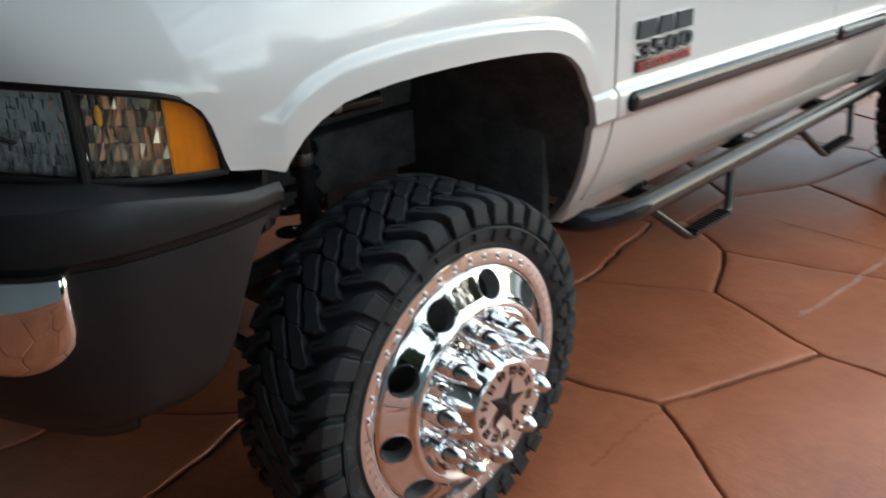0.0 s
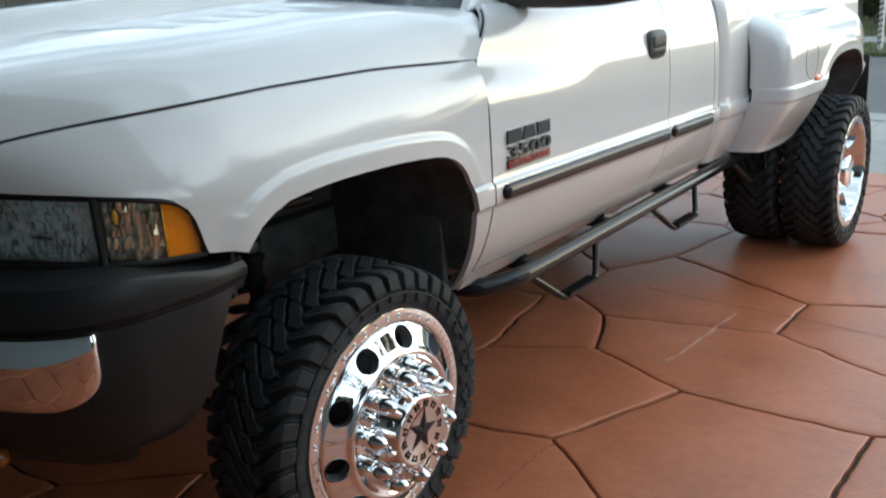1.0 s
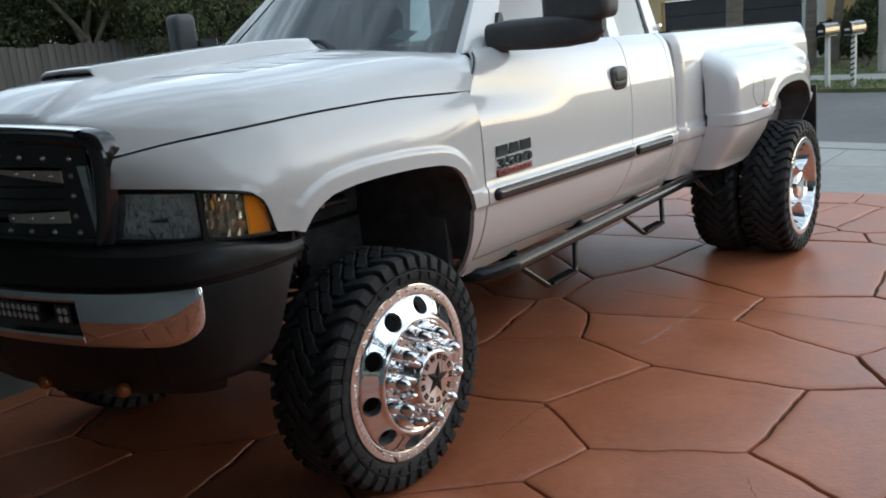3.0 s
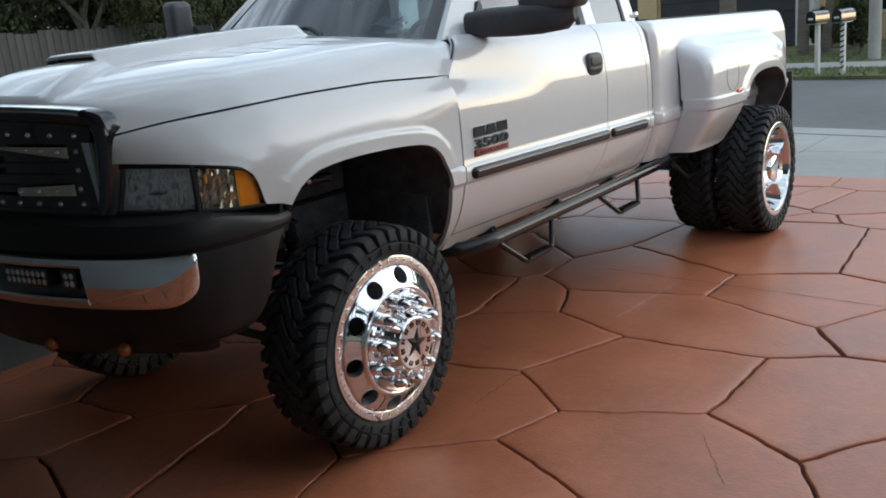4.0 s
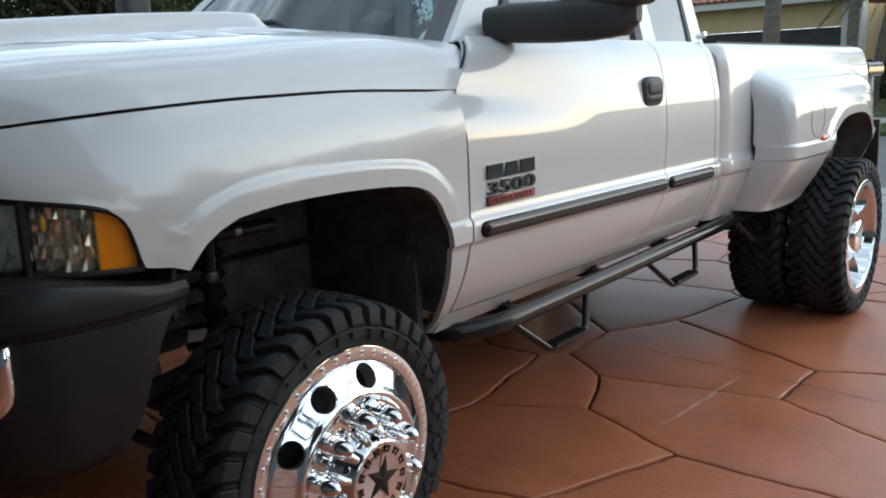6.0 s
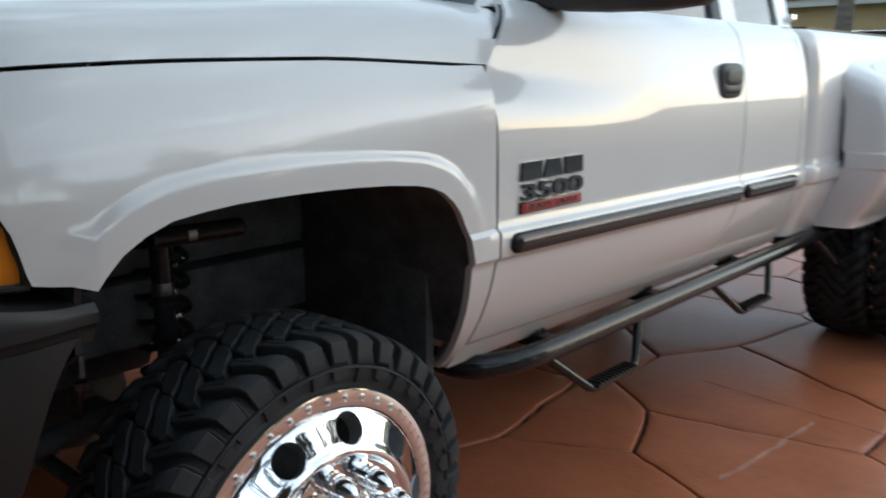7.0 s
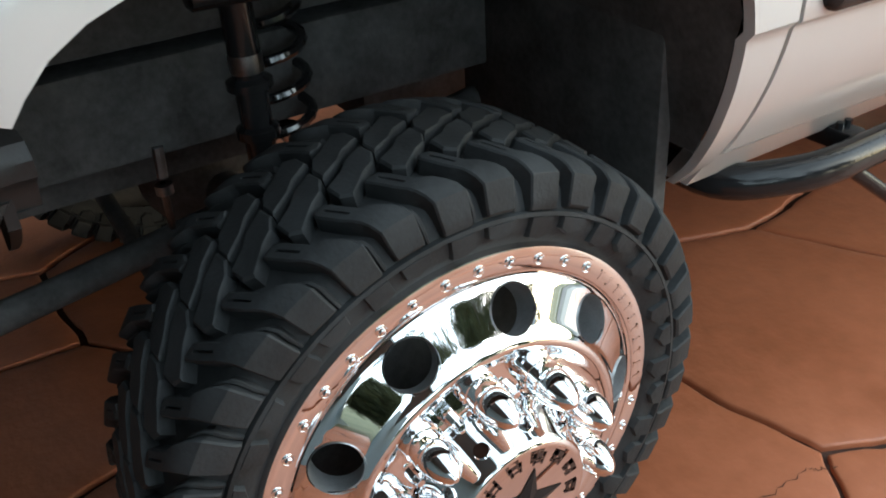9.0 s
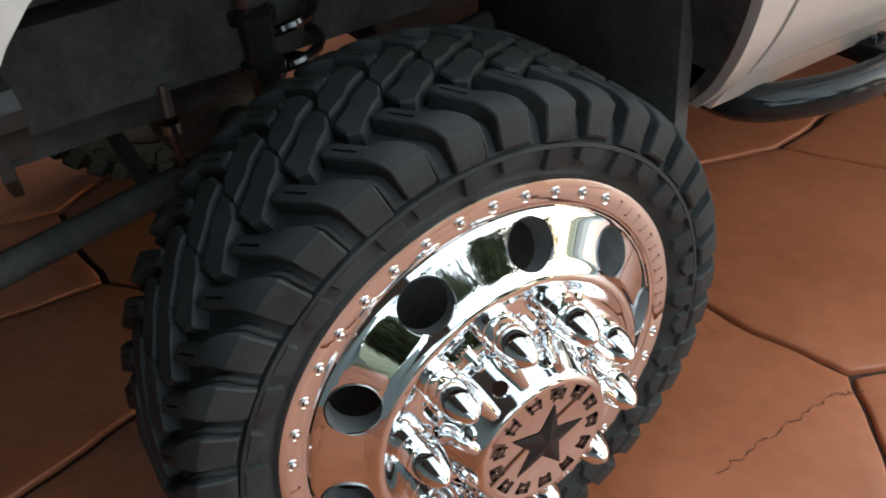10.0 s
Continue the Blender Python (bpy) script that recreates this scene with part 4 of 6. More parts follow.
# amber made darker in its colour, for the shade under the bumper
AMBER_LOW = material("shaded_amber", (0.30, 0.085, 0.012), 0.25, vary=0.2, scale=30, coat=0.4)
led_lamp(0.668, 0.022, 2, 2)
led_lamp(0.80, 0.072, 2, 8)
part("lower_valance", bump_sheet(0.30, 1, lambda s: [(0.935, -0.035), (0.86, -0.045), (0.78, -0.07), (0.72, -0.10), (0.68 - 0.03 * ease((s - 0.5) / 0.4), -0.13), (0.665 - 0.03 * ease((s - 0.5) / 0.4), -0.17),
                                                     (0.67 - 0.03 * ease((s - 0.5) / 0.4), -0.24)], 30), PLASTIC, truck, "black lower valance")
for x, y, z in ((-0.42, -0.945, 0.712), (-0.84, -0.985, 0.684), (-1.29, -0.985, 0.684)):
    part("valance_lamp", marker((x, y, z), (0.026, 0.026, 0.026)), AMBER_LOW, truck, "round amber lamp under the bumper")

# ---- grille ----
def face_y(x):
    return -1.035 + 0.10 * (abs(x - MID) / 0.72) ** 2


def bar(bm, pts, half_z, front, back, n=None):
    """A flat bar across the face through (x, z) points."""
    rows = []
    for x, z in pts:
        y = face_y(x)
        rows.append([(x, y + back, z - half_z), (x, y - front, z - half_z), (x, y - front, z + half_z), (x, y + back, z + half_z)])
    vs = loft(bm, rows, True)
    cap(bm, vs[0]), cap(bm, vs[-1])


def taper(bm, pts):
    """A flat strip across the face that widens along its way: (x, z, half its height)."""
    rows = []
    for x, z, h in pts:
        y = face_y(x)
        rows.append([(x, y + 0.012, z - h), (x, y + 0.006, z - h), (x, y + 0.006, z + h), (x, y + 0.012, z + h)])
    vs = loft(bm, rows, True)
    cap(bm, vs[0]), cap(bm, vs[-1])


xs = np.linspace(MID - 0.70, MID + 0.70, 25)
# outline of the grille from its foot over the corner to the middle: (half width, height)
RIM = [(0.690, 1.19), (0.700, 1.23), (0.712, 1.28), (0.721, 1.325), (0.728, 1.37), (0.732, 1.41), (0.734, 1.45), (0.7325, 1.475), (0.728, 1.498), (0.719, 1.517), (0.704, 1.532), (0.684, 1.541), (0.655, 1.547),
       (0.61, 1.553), (0.571, 1.557), (0.48, 1.564), (0.40, 1.569), (0.30, 1.574), (0.198, 1.578), (0.10, 1.581), (0.0, 1.582)]
RIM_ALL = [Vector(p) for p in RIM] + [Vector((-u, z)) for u, z in RIM[-2::-1]]


def rim_sweep(bm, section, i0=0, i1=None):
    """Sweep (inward, forward) points along the outline."""
    pts = RIM_ALL[i0:i1]
    rows = []
    for k, p in enumerate(pts):
        way = (pts[min(k + 1, len(pts) - 1)] - pts[max(k - 1, 0)]).normalized()
        inward = Vector((-way.y, way.x))
        row = []
        for d, y in section:
            q = p + inward * d
            row.append((MID + q.x, face_y(MID + q.x) - y, q.y))
        rows.append(row)
    loft(bm, rows)


bm = bmesh.new()
rim_sweep(bm, [(0.0, -0.06), (0.0, -0.012), (0.003, -0.002), (0.010, 0.007), (0.020, 0.012), (0.034, 0.012), (0.046, 0.006), (0.054, -0.004), (0.058, -0.03)])
bar(bm, [(x, 1.200) for x in xs[1:-1]], 0.014, 0.0, 0.04)
grille = part("grille_surround", bm, GLOSS, truck, "black riveted grille with a chrome upper edge")
bm = bmesh.new()
rim_sweep(bm, [(-0.002, -0.02), (-0.002, 0.004), (0.003, 0.013), (0.010, 0.0165), (0.017, 0.0150), (0.019, 0.008)], 12, -12)
part("upper_chrome", bm, CHROME, grille)
for sx in (1, -1):
    bm = bmesh.new()
    rows = []
    for z in np.linspace(1.205, 1.442, 8):
        k = (z - 1.207) / 0.235
        a, b = 0.660 - 0.036 * k, 0.675 - 0.004 * k
        rows.append([(MID + sx * u, face_y(MID + u) - y, z) for u, y in ((a, -0.006), (a + 0.2 * (b - a), 0.008), (b, 0.012), (b + 0.004, -0.004))])
    loft(bm, rows)
    part("chrome_edge", bm, CHROME, grille)
bm = bmesh.new()
loft(bm, [[(x, face_y(x) + 0.040, z) for x in xs] for z in np.linspace(1.20, 1.53, 6)])
part("grille_panel", bm, GLOSS, grille)
# riveted plate round the opening
bm = bmesh.new()
bar(bm, [(x, 1.488) for x in np.linspace(MID - 0.655, MID + 0.655, 21)], 0.046, -0.010, 0.02)
bar(bm, [(x, 1.222) for x in np.linspace(MID - 0.655, MID + 0.655, 21)], 0.034, -0.010, 0.02)
for sx in (1, -1):
    rows = [[(MID + sx * u, face_y(MID + u) + y, z) for u, y in ((0.544, 0.02), (0.544, 0.010), (0.60, 0.010), (0.655, 0.010), (0.655, 0.02))] for z in (1.256, 1.35, 1.442)]
    loft(bm, rows)
part("rivet_plate", bm, GLOSS, grille, "gloss black riveted plate")
for z in (1.285, 1.325, 1.365, 1.405):
    bm = bmesh.new()
    bar(bm, [(x, z) for x in np.linspace(MID - 0.54, MID + 0.54, 13)], 0.006, -0.020, 0.038)
    part("grille_bar", bm, GLOSS, grille)
for sx in (1, -1):
    bm = bmesh.new()
    taper(bm, [(MID + sx * 0.129, 1.433, 0.002), (MID + sx * 0.33, 1.421, 0.010), (MID + sx * 0.544, 1.4075, 0.0185)])
    part("steel_strip", bm, STRIP, grille, "silver bolted strip")
    bm = bmesh.new()
    taper(bm, [(MID + sx * 0.248, 1.272, 0.005), (MID + sx * 0.252, 1.272, 0.010), (MID + sx * 0.262, 1.272, 0.014), (MID + sx * 0.40, 1.275, 0.0165), (MID + sx * 0.544, 1.279, 0.019)])
    part("steel_strip", bm, STRIP, grille, "silver bolted strip")
rivet_bm = bmesh.new()
spin(rivet_bm, [(0.006, 0.011), (-0.001, 0.011), (-0.003, 0.0095), (-0.003, 0.0065), (-0.007, 0.005), (-0.009, 0.001)], 10, "y")
bmesh.ops.scale(rivet_bm, vec=(0.8, 1, 0.8), verts=rivet_bm.verts)
rivet = part("rivet", rivet_bm, STEEL, grille)
spots = []
for sx in (1, -1):
    spots += [(sx * (0.588 - 0.111 * k), 1.463 + 0.005 * k, 0.008) for k in range(6)] + [(sx * (0.576 - 0.111 * k), 1.231, 0.008) for k in range(6)]
    spots += [(sx * 0.584, 1.411, 0.008), (sx * 0.579, 1.348, 0.008), (sx * 0.573, 1.283, 0.008)]
    spots += [(sx * 0.34, 1.421, 0.004), (sx * 0.42, 1.416, 0.004), (sx * 0.50, 1.411, 0.004), (sx * 0.27, 1.272, 0.004), (sx * 0.37, 1.274, 0.004), (sx * 0.47, 1.277, 0.004)]
for k, (u, z, d) in enumerate(spots):
    ob = rivet if k == 0 else rivet.copy()
    if k:
        scene.collection.objects.link(ob)
    ob.location = (MID + u, face_y(MID + u) + d, z)
bm = bmesh.new()
spin(bm, [(-1.055, 0.001), (-1.055, 0.05), (-1.045, 0.058), (-1.02, 0.06)], 28, "y", at=(MID, 0, 1.36))
part("centre_emblem", bm, GLOSS, grille)


grille.location.y = SET_BACK

# ---- wheels ----
BARE = material("bare_aluminium", (0.45, 0.46, 0.47), 0.38, 0.7, vary=0.15, scale=40)
def rim_mesh(bm, profile, holes, hole_at, hole_r, n=240):
    """A turned face with round holes; the face lies between profile points, along x."""
    tot = [0.0]
    for a, b in zip(profile, profile[1:]):
        tot.append(tot[-1] + math.hypot(b[0] - a[0], b[1] - a[1]))
    rings = []
    for d in np.linspace(0, tot[-1], 34):
        k = min(max(int(np.searchsorted(tot, d)) - 1, 0), len(tot) - 2)
        t = (d - tot[k]) / (tot[k + 1] - tot[k])
        rings.append((profile[k][0] + (profile[k + 1][0] - profile[k][0]) * t, profile[k][1] + (profile[k + 1][1] - profile[k][1]) * t, d))
    mid = min(rings, key=lambda q: abs(q[1] - hole_at))[2]
    vs = spin(bm, [(x, r) for x, r, _ in rings], n)
    bm.verts.index_update()
    where = {}
    for j, ring in enumerate(vs):
        for i, v in enumerate(ring):
            ang = 2 * math.pi * i / n
            h = round((ang - HOLE_TURN) / (2 * math.pi / holes))
            centre = HOLE_TURN + h * 2 * math.pi / holes
            where[v] = (rings[j][2] - mid, (ang - centre) * hole_at, centre)
    gone = [f for f in bm.faces if all(v in where for v in f.verts) and len({round(where[v][2], 3) for v in f.verts}) == 1 and math.hypot(sum(where[v][0] for v in f.verts) / 4, sum(where[v][1] for v in f.verts) / 4) < hole_r]
    bmesh.ops.delete(bm, geom=gone, context="FACES")
    edge = []
    for v in bm.verts:
        if v in where and v.is_boundary:
            a, b, centre = where[v]
            k = math.hypot(a, b)
            if 0.3 * hole_r < k < 1.8 * hole_r:
                a, b = a / k * hole_r, b / k * hole_r
                d = mid + a
                q = min(max(int(np.searchsorted([g[2] for g in rings], d)), 1), len(rings) - 1)
                t = (d - rings[q - 1][2]) / (rings[q][2] - rings[q - 1][2])
                x = rings[q - 1][0] + (rings[q][0] - rings[q - 1][0]) * t
                r = rings[q - 1][1] + (rings[q][1] - rings[q - 1][1]) * t
                ang = centre + b / hole_at
                v.co = (x, r * math.cos(ang), r * math.sin(ang))
                edge.append(v)
    es = [e for e in bm.edges if e.is_boundary and e.verts[0] in edge and e.verts[1] in edge]
    got = bmesh.ops.extrude_edge_only(bm, edges=es)["geom"]
    bmesh.ops.translate(bm, verts=[g for g in got if isinstance(g, bmesh.types.BMVert)], vec=(-0.003, 0, 0))


HOLE_TURN = radians(42.1)
R_TYRE = 0.474
# path across the tyre: outer bead, sidewall, shoulder, crown and back; half of it, mirrored
TREAD_BACK = 0.148  # from the rim's lip to the middle of the tread


def tyre_profile(p):
    """Point (x from the middle, radius) of the carcass at p metres from the crown's middle, and its outward way."""
    s = 1 if p >= 0 else -1
    a = abs(p)
    if a < 0.112:
        return Vector((s * a, 0.450 - 0.007 * (a / 0.112) ** 2)), Vector((s * 0.17 * a / 0.112, 1)).normalized()
    if a < 0.150:
        ang = radians(10 + 64 * (a - 0.112) / 0.038)
        return Vector((s * (0.112 + 0.036 * (math.sin(ang) - math.sin(radians(10)))), 0.443 - 0.034 * (math.cos(radians(10)) - math.cos(ang)))), Vector((s * math.sin(ang), math.cos(ang)))
    t = (a - 0.150) / 0.085
    return Vector((s * (0.1403 + 0.012 * math.sin(math.pi * t) - 0.006 * t * t), 0.419 - 0.076 * t)), Vector((s, 0.25 * (1 - t))).normalized()


LUGS = 38
LUG_TURN = radians(100.2)


def tyre_mesh():
    """A tyre: a smooth carcass with its tread blocks, shoulder lugs and sidewall studs standing on it."""
    verts, faces = [], []
    step = 2 * math.pi / LUGS

    def at(p, a, h):
        c, out = tyre_profile(p)
        r, th = c.y + out.y * h, LUG_TURN + a * step
        verts.append((c.x + out.x * h, r * math.cos(th), r * math.sin(th)))
        return len(verts) - 1

    def grid(rows):
        for a, b in zip(rows, rows[1:]):
            for i in range(len(a) - 1):
                faces.append((a[i], a[i + 1], b[i + 1], b[i]))

    n = 170
    belts = [-0.235, -0.229, -0.219, -0.2165, -0.2125, -0.210, -0.19, -0.1795, -0.1775, -0.1715, -0.1695, -0.155, -0.142, -0.127, -0.112, -0.08, -0.04]
    belts = belts + [0.0] + [-p for p in belts[::-1]]
    rings = [[at(p, LUGS * i / n, 0.0085 if 0.171 < abs(p) < 0.178 else 0) for i in range(n)] for p in belts]
    for a, b in zip(rings, rings[1:]):
        for i in range(n):
            faces.append((a[i], a[(i + 1) % n], b[(i + 1) % n], b[i]))

    def tie(a, b, p, turn):
        """Join a block's foot to the carcass inside it."""
        j = min(range(len(belts)), key=lambda q: abs(belts[q] - p))
        faces.append((a, b, rings[j][round(turn / LUGS * n) % n]))

    def lug(side, turn, ps, lo, hi, high, slot=None, chamfer=0.0025):
        """A block along p between the edge lines lo(p) and hi(p), in pitches; slot: (p0, p1, depth)."""
        rows = []
        w = chamfer / (0.47 * step)
        for k, p in enumerate(ps):
            a, b, h = lo(p), hi(p), high(p)
            end = k in (0, len(ps) - 1)
            mid, half = (a + b) / 2, 0.028
            cut = slot[2] if slot and slot[0] <= p <= slot[1] else 0.0
            top = h - (chamfer if end else 0)
            line = [(a - 0.035, -0.004), (a, top - chamfer), (a + w, top), (mid - half, top), (mid - half * 0.6, top - cut), (mid + half * 0.6, top - cut), (mid + half, top), (b - w, top), (b, top - chamfer), (b + 0.035, -0.004)]
            rows.append([at(side * p, side * (u + turn), z) for u, z in line])
            if end:
                q = p + (-0.004 if k == 0 else 0.004)
                foot = [at(side * q, side * (u + turn), -0.004) for u, z in line]
                rows = [foot, rows[0]] if k == 0 else rows + [foot]
        grid(rows)
        tie(rows[0][0], rows[0][1], side * ps[0], side * (lo(ps[0]) + turn))

    def pad(side, turn, corners, high, chamfer=0.003):
        """A many-cornered block with chamfered edges."""
        cp, ca = sum(c[0] for c in corners) / len(corners), sum(c[1] for c in corners) / len(corners)
        loops = []
        for k, h in ((1.10, -0.004), (1.05, high - chamfer), (0.96, high)):
            loops.append([at(side * (cp + (p - cp) * k), side * (ca + (a - ca) * k + turn), h) for p, a in corners])
        for r, s in zip(loops, loops[1:]):
            n = len(r)
            for i in range(n):
                faces.append((r[i], r[(i + 1) % n], s[(i + 1) % n], s[i]))
        tie(loops[0][0], loops[0][1], side * cp, side * (ca + turn))
        mid = at(side * cp, side * (ca + turn), high)
        top = loops[-1]
        for i in range(len(top)):
            faces.append((top[i], top[(i + 1) % len(top)], mid))

    line = lambda *pts: (lambda q: float(np.interp(q, [u for u, _ in pts], [v for _, v in pts])))
    # shoulder lugs: a narrow slotted finger towards the middle that sweeps back and widens over the shoulder
    lo_a, hi_a = line((0.058, -0.13), (0.064, -0.19), (0.100, -0.50), (0.112, -0.76), (0.124, -1.02), (0.132, -1.11), (0.168, -1.14)), line((0.058, 0.08), (0.064, 0.17), (0.098, -0.09), (0.110, -0.20), (0.122, -0.36), (0.132, -0.44), (0.168, -0.50))
    lo_b, hi_b = line((0.061, -0.12), (0.066, -0.17), (0.100, -0.46), (0.112, -0.72), (0.122, -0.98), (0.132, -1.07), (0.168, -1.10)), line((0.061, 0.10), (0.066, 0.18), (0.098, -0.06), (0.110, -0.17), (0.122, -0.34), (0.132, -0.42), (0.168, -0.48))
    high = line((0.04, 0.024), (0.100, 0.0255), (0.118, 0.0270), (0.1315, 0.0275), (0.1335, 0.0260), (0.150, 0.0165), (0.168, 0.0120))
    low = line((0.10, 0.010), (0.125, 0.014), (0.150, 0.010), (0.168, 0.007))
    for k in range(LUGS):
        for side, turn in ((1, k), (-1, k - 0.253)):
            long = k % 2 == 0
            lo, hi = (lo_a, hi_a) if long else (lo_b, hi_b)
            lug(side, turn, [0.058, 0.064, 0.0695, 0.070, 0.085, 0.0995, 0.100, 0.106, 0.112, 0.118, 0.124, 0.1315, 0.1335, 0.150, 0.160, 0.168 if long else 0.164], lo, hi, high, (0.0699, 0.0996, 0.007))
            # low step in the groove beside the lug
            lug(side, turn, [0.104, 0.116, 0.126, 0.134, 0.150, 0.168], lambda p: lo(p) - 0.13, lambda p: lo(p) - 0.03, low)
            # hooked blocks that interlock along the middle
            pad(side, turn, [(-0.012, -0.32), (0.012, -0.36), (0.034, -0.21), (0.044, 0.02), (0.072, 0.44), (0.062, 0.62), (0.036, 0.66), (0.022, 0.30), (0.004, 0.08)], 0.0235)
            # thick blocks round the upper sidewall, below a raised rib
            pad(side, turn - 0.80, [(0.1780, -0.36), (0.205, -0.40), (0.2175, -0.16), (0.2130, 0.16), (0.1780, 0.20)] if long else [(0.1780, -0.34), (0.196, -0.30), (0.207, 0.02), (0.198, 0.30), (0.1780, 0.34)], 0.0085, 0.003)
    me = bpy.data.meshes.new("tyre")
    me.from_pydata(verts, [], faces)
    me.materials.append(RUBBER)
    bm = bmesh.new()
    bm.from_mesh(me)
    bmesh.ops.recalc_face_normals(bm, faces=bm.faces)
    bm.to_mesh(me)
    bm.free()
    me.shade_smooth()
    me.set_sharp_from_angle(angle=radians(28))
    return me


def star(bm, r, x, tilt=0.0, raise_=0.010):
    tips = []
    for k in range(10):
        a = math.pi / 2 + tilt + k * math.pi / 5
        rr = r if k % 2 == 0 else r * 0.40
        tips.append(bm.verts.new((x, rr * math.cos(a), rr * math.sin(a))))
    top = bm.verts.new((x + raise_, 0, 0))
    for k in range(10):
        bm.faces.new((tips[k], tips[(k + 1) % 10], top))


def bullet(bm, x0, ang, rad, r=0.0215, length=0.085, n=14):
    prof = [(x0 - 0.004, r * 0.9), (x0, r * 1.05), (x0 + 0.006, r * 1.05), (x0 + 0.0075, r * 0.94), (x0 + 0.014, r * 0.94), (x0 + 0.0155, r), (x0 + 0.026, r), (x0 + 0.0275, r * 0.93), (x0 + 0.032, r * 0.97)]
    for t in np.linspace(0.1, 1, 7):
        prof.append((x0 + 0.032 + (length - 0.032) * t, r * 0.97 * math.sqrt(max(0.02, 1 - t ** 1.7))))
    vs = spin(bm, prof, n, at=(0, rad * math.cos(ang), rad * math.sin(ang)))
    cap(bm, vs[-1])


LIP = [(-0.012, 0.349), (0.0, 0.3457), (0.0015, 0.3415), (0.0015, 0.3105), (0.0, 0.3074), (-0.006, 0.3058)]
FACE = [(-0.006, 0.3058), (0.000, 0.3043), (0.006, 0.299), (0.040, 0.240), (0.048, 0.2334), (0.054, 0.2267), (0.0545, 0.2205), (0.0525, 0.2142), (0.0485, 0.209), (0.0460, 0.2045), (0.0450, 0.199), (0.0448, 0.190), (0.0448, 0.12)]


def front_wheel(at, side, name="front_wheel"):
    """side 1: outer face to +x."""
    bm = bmesh.new()
    rim_mesh(bm, FACE, 10, 0.265, 0.038)
    spin(bm, LIP, 96)
    spin(bm, [(-0.012, 0.349), (-0.05, 0.333), (-0.20, 0.315), (-0.28, 0.34)], 64)
    wheel = part(name, bm, CHROME, truck, "polished chrome wheel with ten round holes and bullet lug covers")
    wheel.matrix_basis = pose(*at, 0, 0, 0 if side > 0 else 180)
    bm = bmesh.new()
    tube(bm, [(0.0265, 0.2655, 0), (-0.012, 0.243, 0)], 0.0381, 32, False)
    sleeve = part("hole_sleeve", bm, BARE, wheel, "bare grey wall of a round wheel hole")
    for k in range(10):
        ob = sleeve if k == 0 else sleeve.copy()
        if k:
            scene.collection.objects.link(ob)
        ob.rotation_euler = (HOLE_TURN + k * 2 * math.pi / 10, 0, 0)
    # dark disc added so that the holes look dark and hide what lies behind
    bm = bmesh.new()
    spin(bm, [(-0.075, 0.308), (-0.080, 0.27), (-0.080, 0.04)], 48)
    part("brake_shield", bm, DARK, wheel)
    tyre = tagged(new("tyre", tyre_mesh()), "black mud-terrain tyre with chunky tread blocks")
    tyre.parent = wheel
    tyre.location = (-TREAD_BACK, 0, 0)
    bm = bmesh.new()
    spin(bm, [(0.016, 0.136), (0.052, 0.136), (0.060, 0.132), (0.066, 0.126), (0.110, 0.114), (0.118, 0.111), (0.1225, 0.106), (0.1235, 0.101), (0.1225, 0.099), (0.1225, 0.001)], 64)
    hub = part("hub_cover", bm, CHROME, wheel, "chrome hub cover with a black star")
    bm = bmesh.new()
    star(bm, 0.067, 0.1235, radians(-15), 0.006)
    part("star_emblem", bm, PLASTIC, wheel, "black five-pointed star", smooth=False)
    bm = bmesh.new()
    for t0, t1, r0, r1 in ((-0.15, -0.09, 0.073, 0.094), (0.04, 0.11, 0.073, 0.094), (-0.15, 0.11, 0.086, 0.094), (-0.12, 0.08, 0.076, 0.081)):
        loft(bm, [[(0.1240, r * math.cos(t), r * math.sin(t)) for t in np.linspace(t0, t1, 4)] for r in (r0, r1)])
    mark = part("ring_mark", bm, GLOSS, wheel, smooth=False)
    for k in range(13):
        ob = mark if k == 0 else mark.copy()
        if k:
            scene.collection.objects.link(ob)
        ob.rotation_euler = (radians(20 + k * 360 / 13), 0, 0)
    bm = bmesh.new()
    bullet(bm, 0.0435, 0, 0, 0.0285, 0.082, 20)
    nut = part("lug_cover", bm, CHROME, wheel)
    for k in range(10):
        ob = nut if k == 0 else nut.copy()
        if k:
            scene.collection.objects.link(ob)
        a = HOLE_TURN + radians(18) + k * 2 * math.pi / 10
        ob.location = (0, 0.167 * math.cos(a), 0.167 * math.sin(a))
    bm = bmesh.new()
    vs = spin(bm, [(0.043, 0.010), (0.054, 0.010), (0.056, 0.008), (0.064, 0.006)], 8, at=(0, 0.150, 0))
    cap(bm, vs[-1])
    stud = part("hub_stud", bm, CHROME, wheel)
    for k in range(10):
        ob = stud if k == 0 else stud.copy()
        if k:
            scene.collection.objects.link(ob)
        ob.rotation_euler = (HOLE_TURN + k * 2 * math.pi / 10, 0, 0)
    bm = bmesh.new()
    tube(bm, [(0.090, 0.116, 0), (0.0915, 0.1235, 0)], [0.0125, 0.0115], 16)
    plug = part("hub_plug", bm, CHROME, wheel)
    for k in range(10):
        ob = plug if k == 0 else plug.copy()
        if k:
            scene.collection.objects.link(ob)
        ob.rotation_euler = (HOLE_TURN + k * 2 * math.pi / 10, 0, 0)
    bm = bmesh.new()
    spin(bm, [(0.0, 0.0088), (0.0018, 0.0086), (0.0022, 0.0078), (0.0008, 0.0064), (0.0008, 0.0056), (0.0040, 0.0052), (0.0062, 0.0036), (0.0068, 0.001)], 14)
    rv = part("lip_rivet", bm, CHROME, wheel)
    k = 0
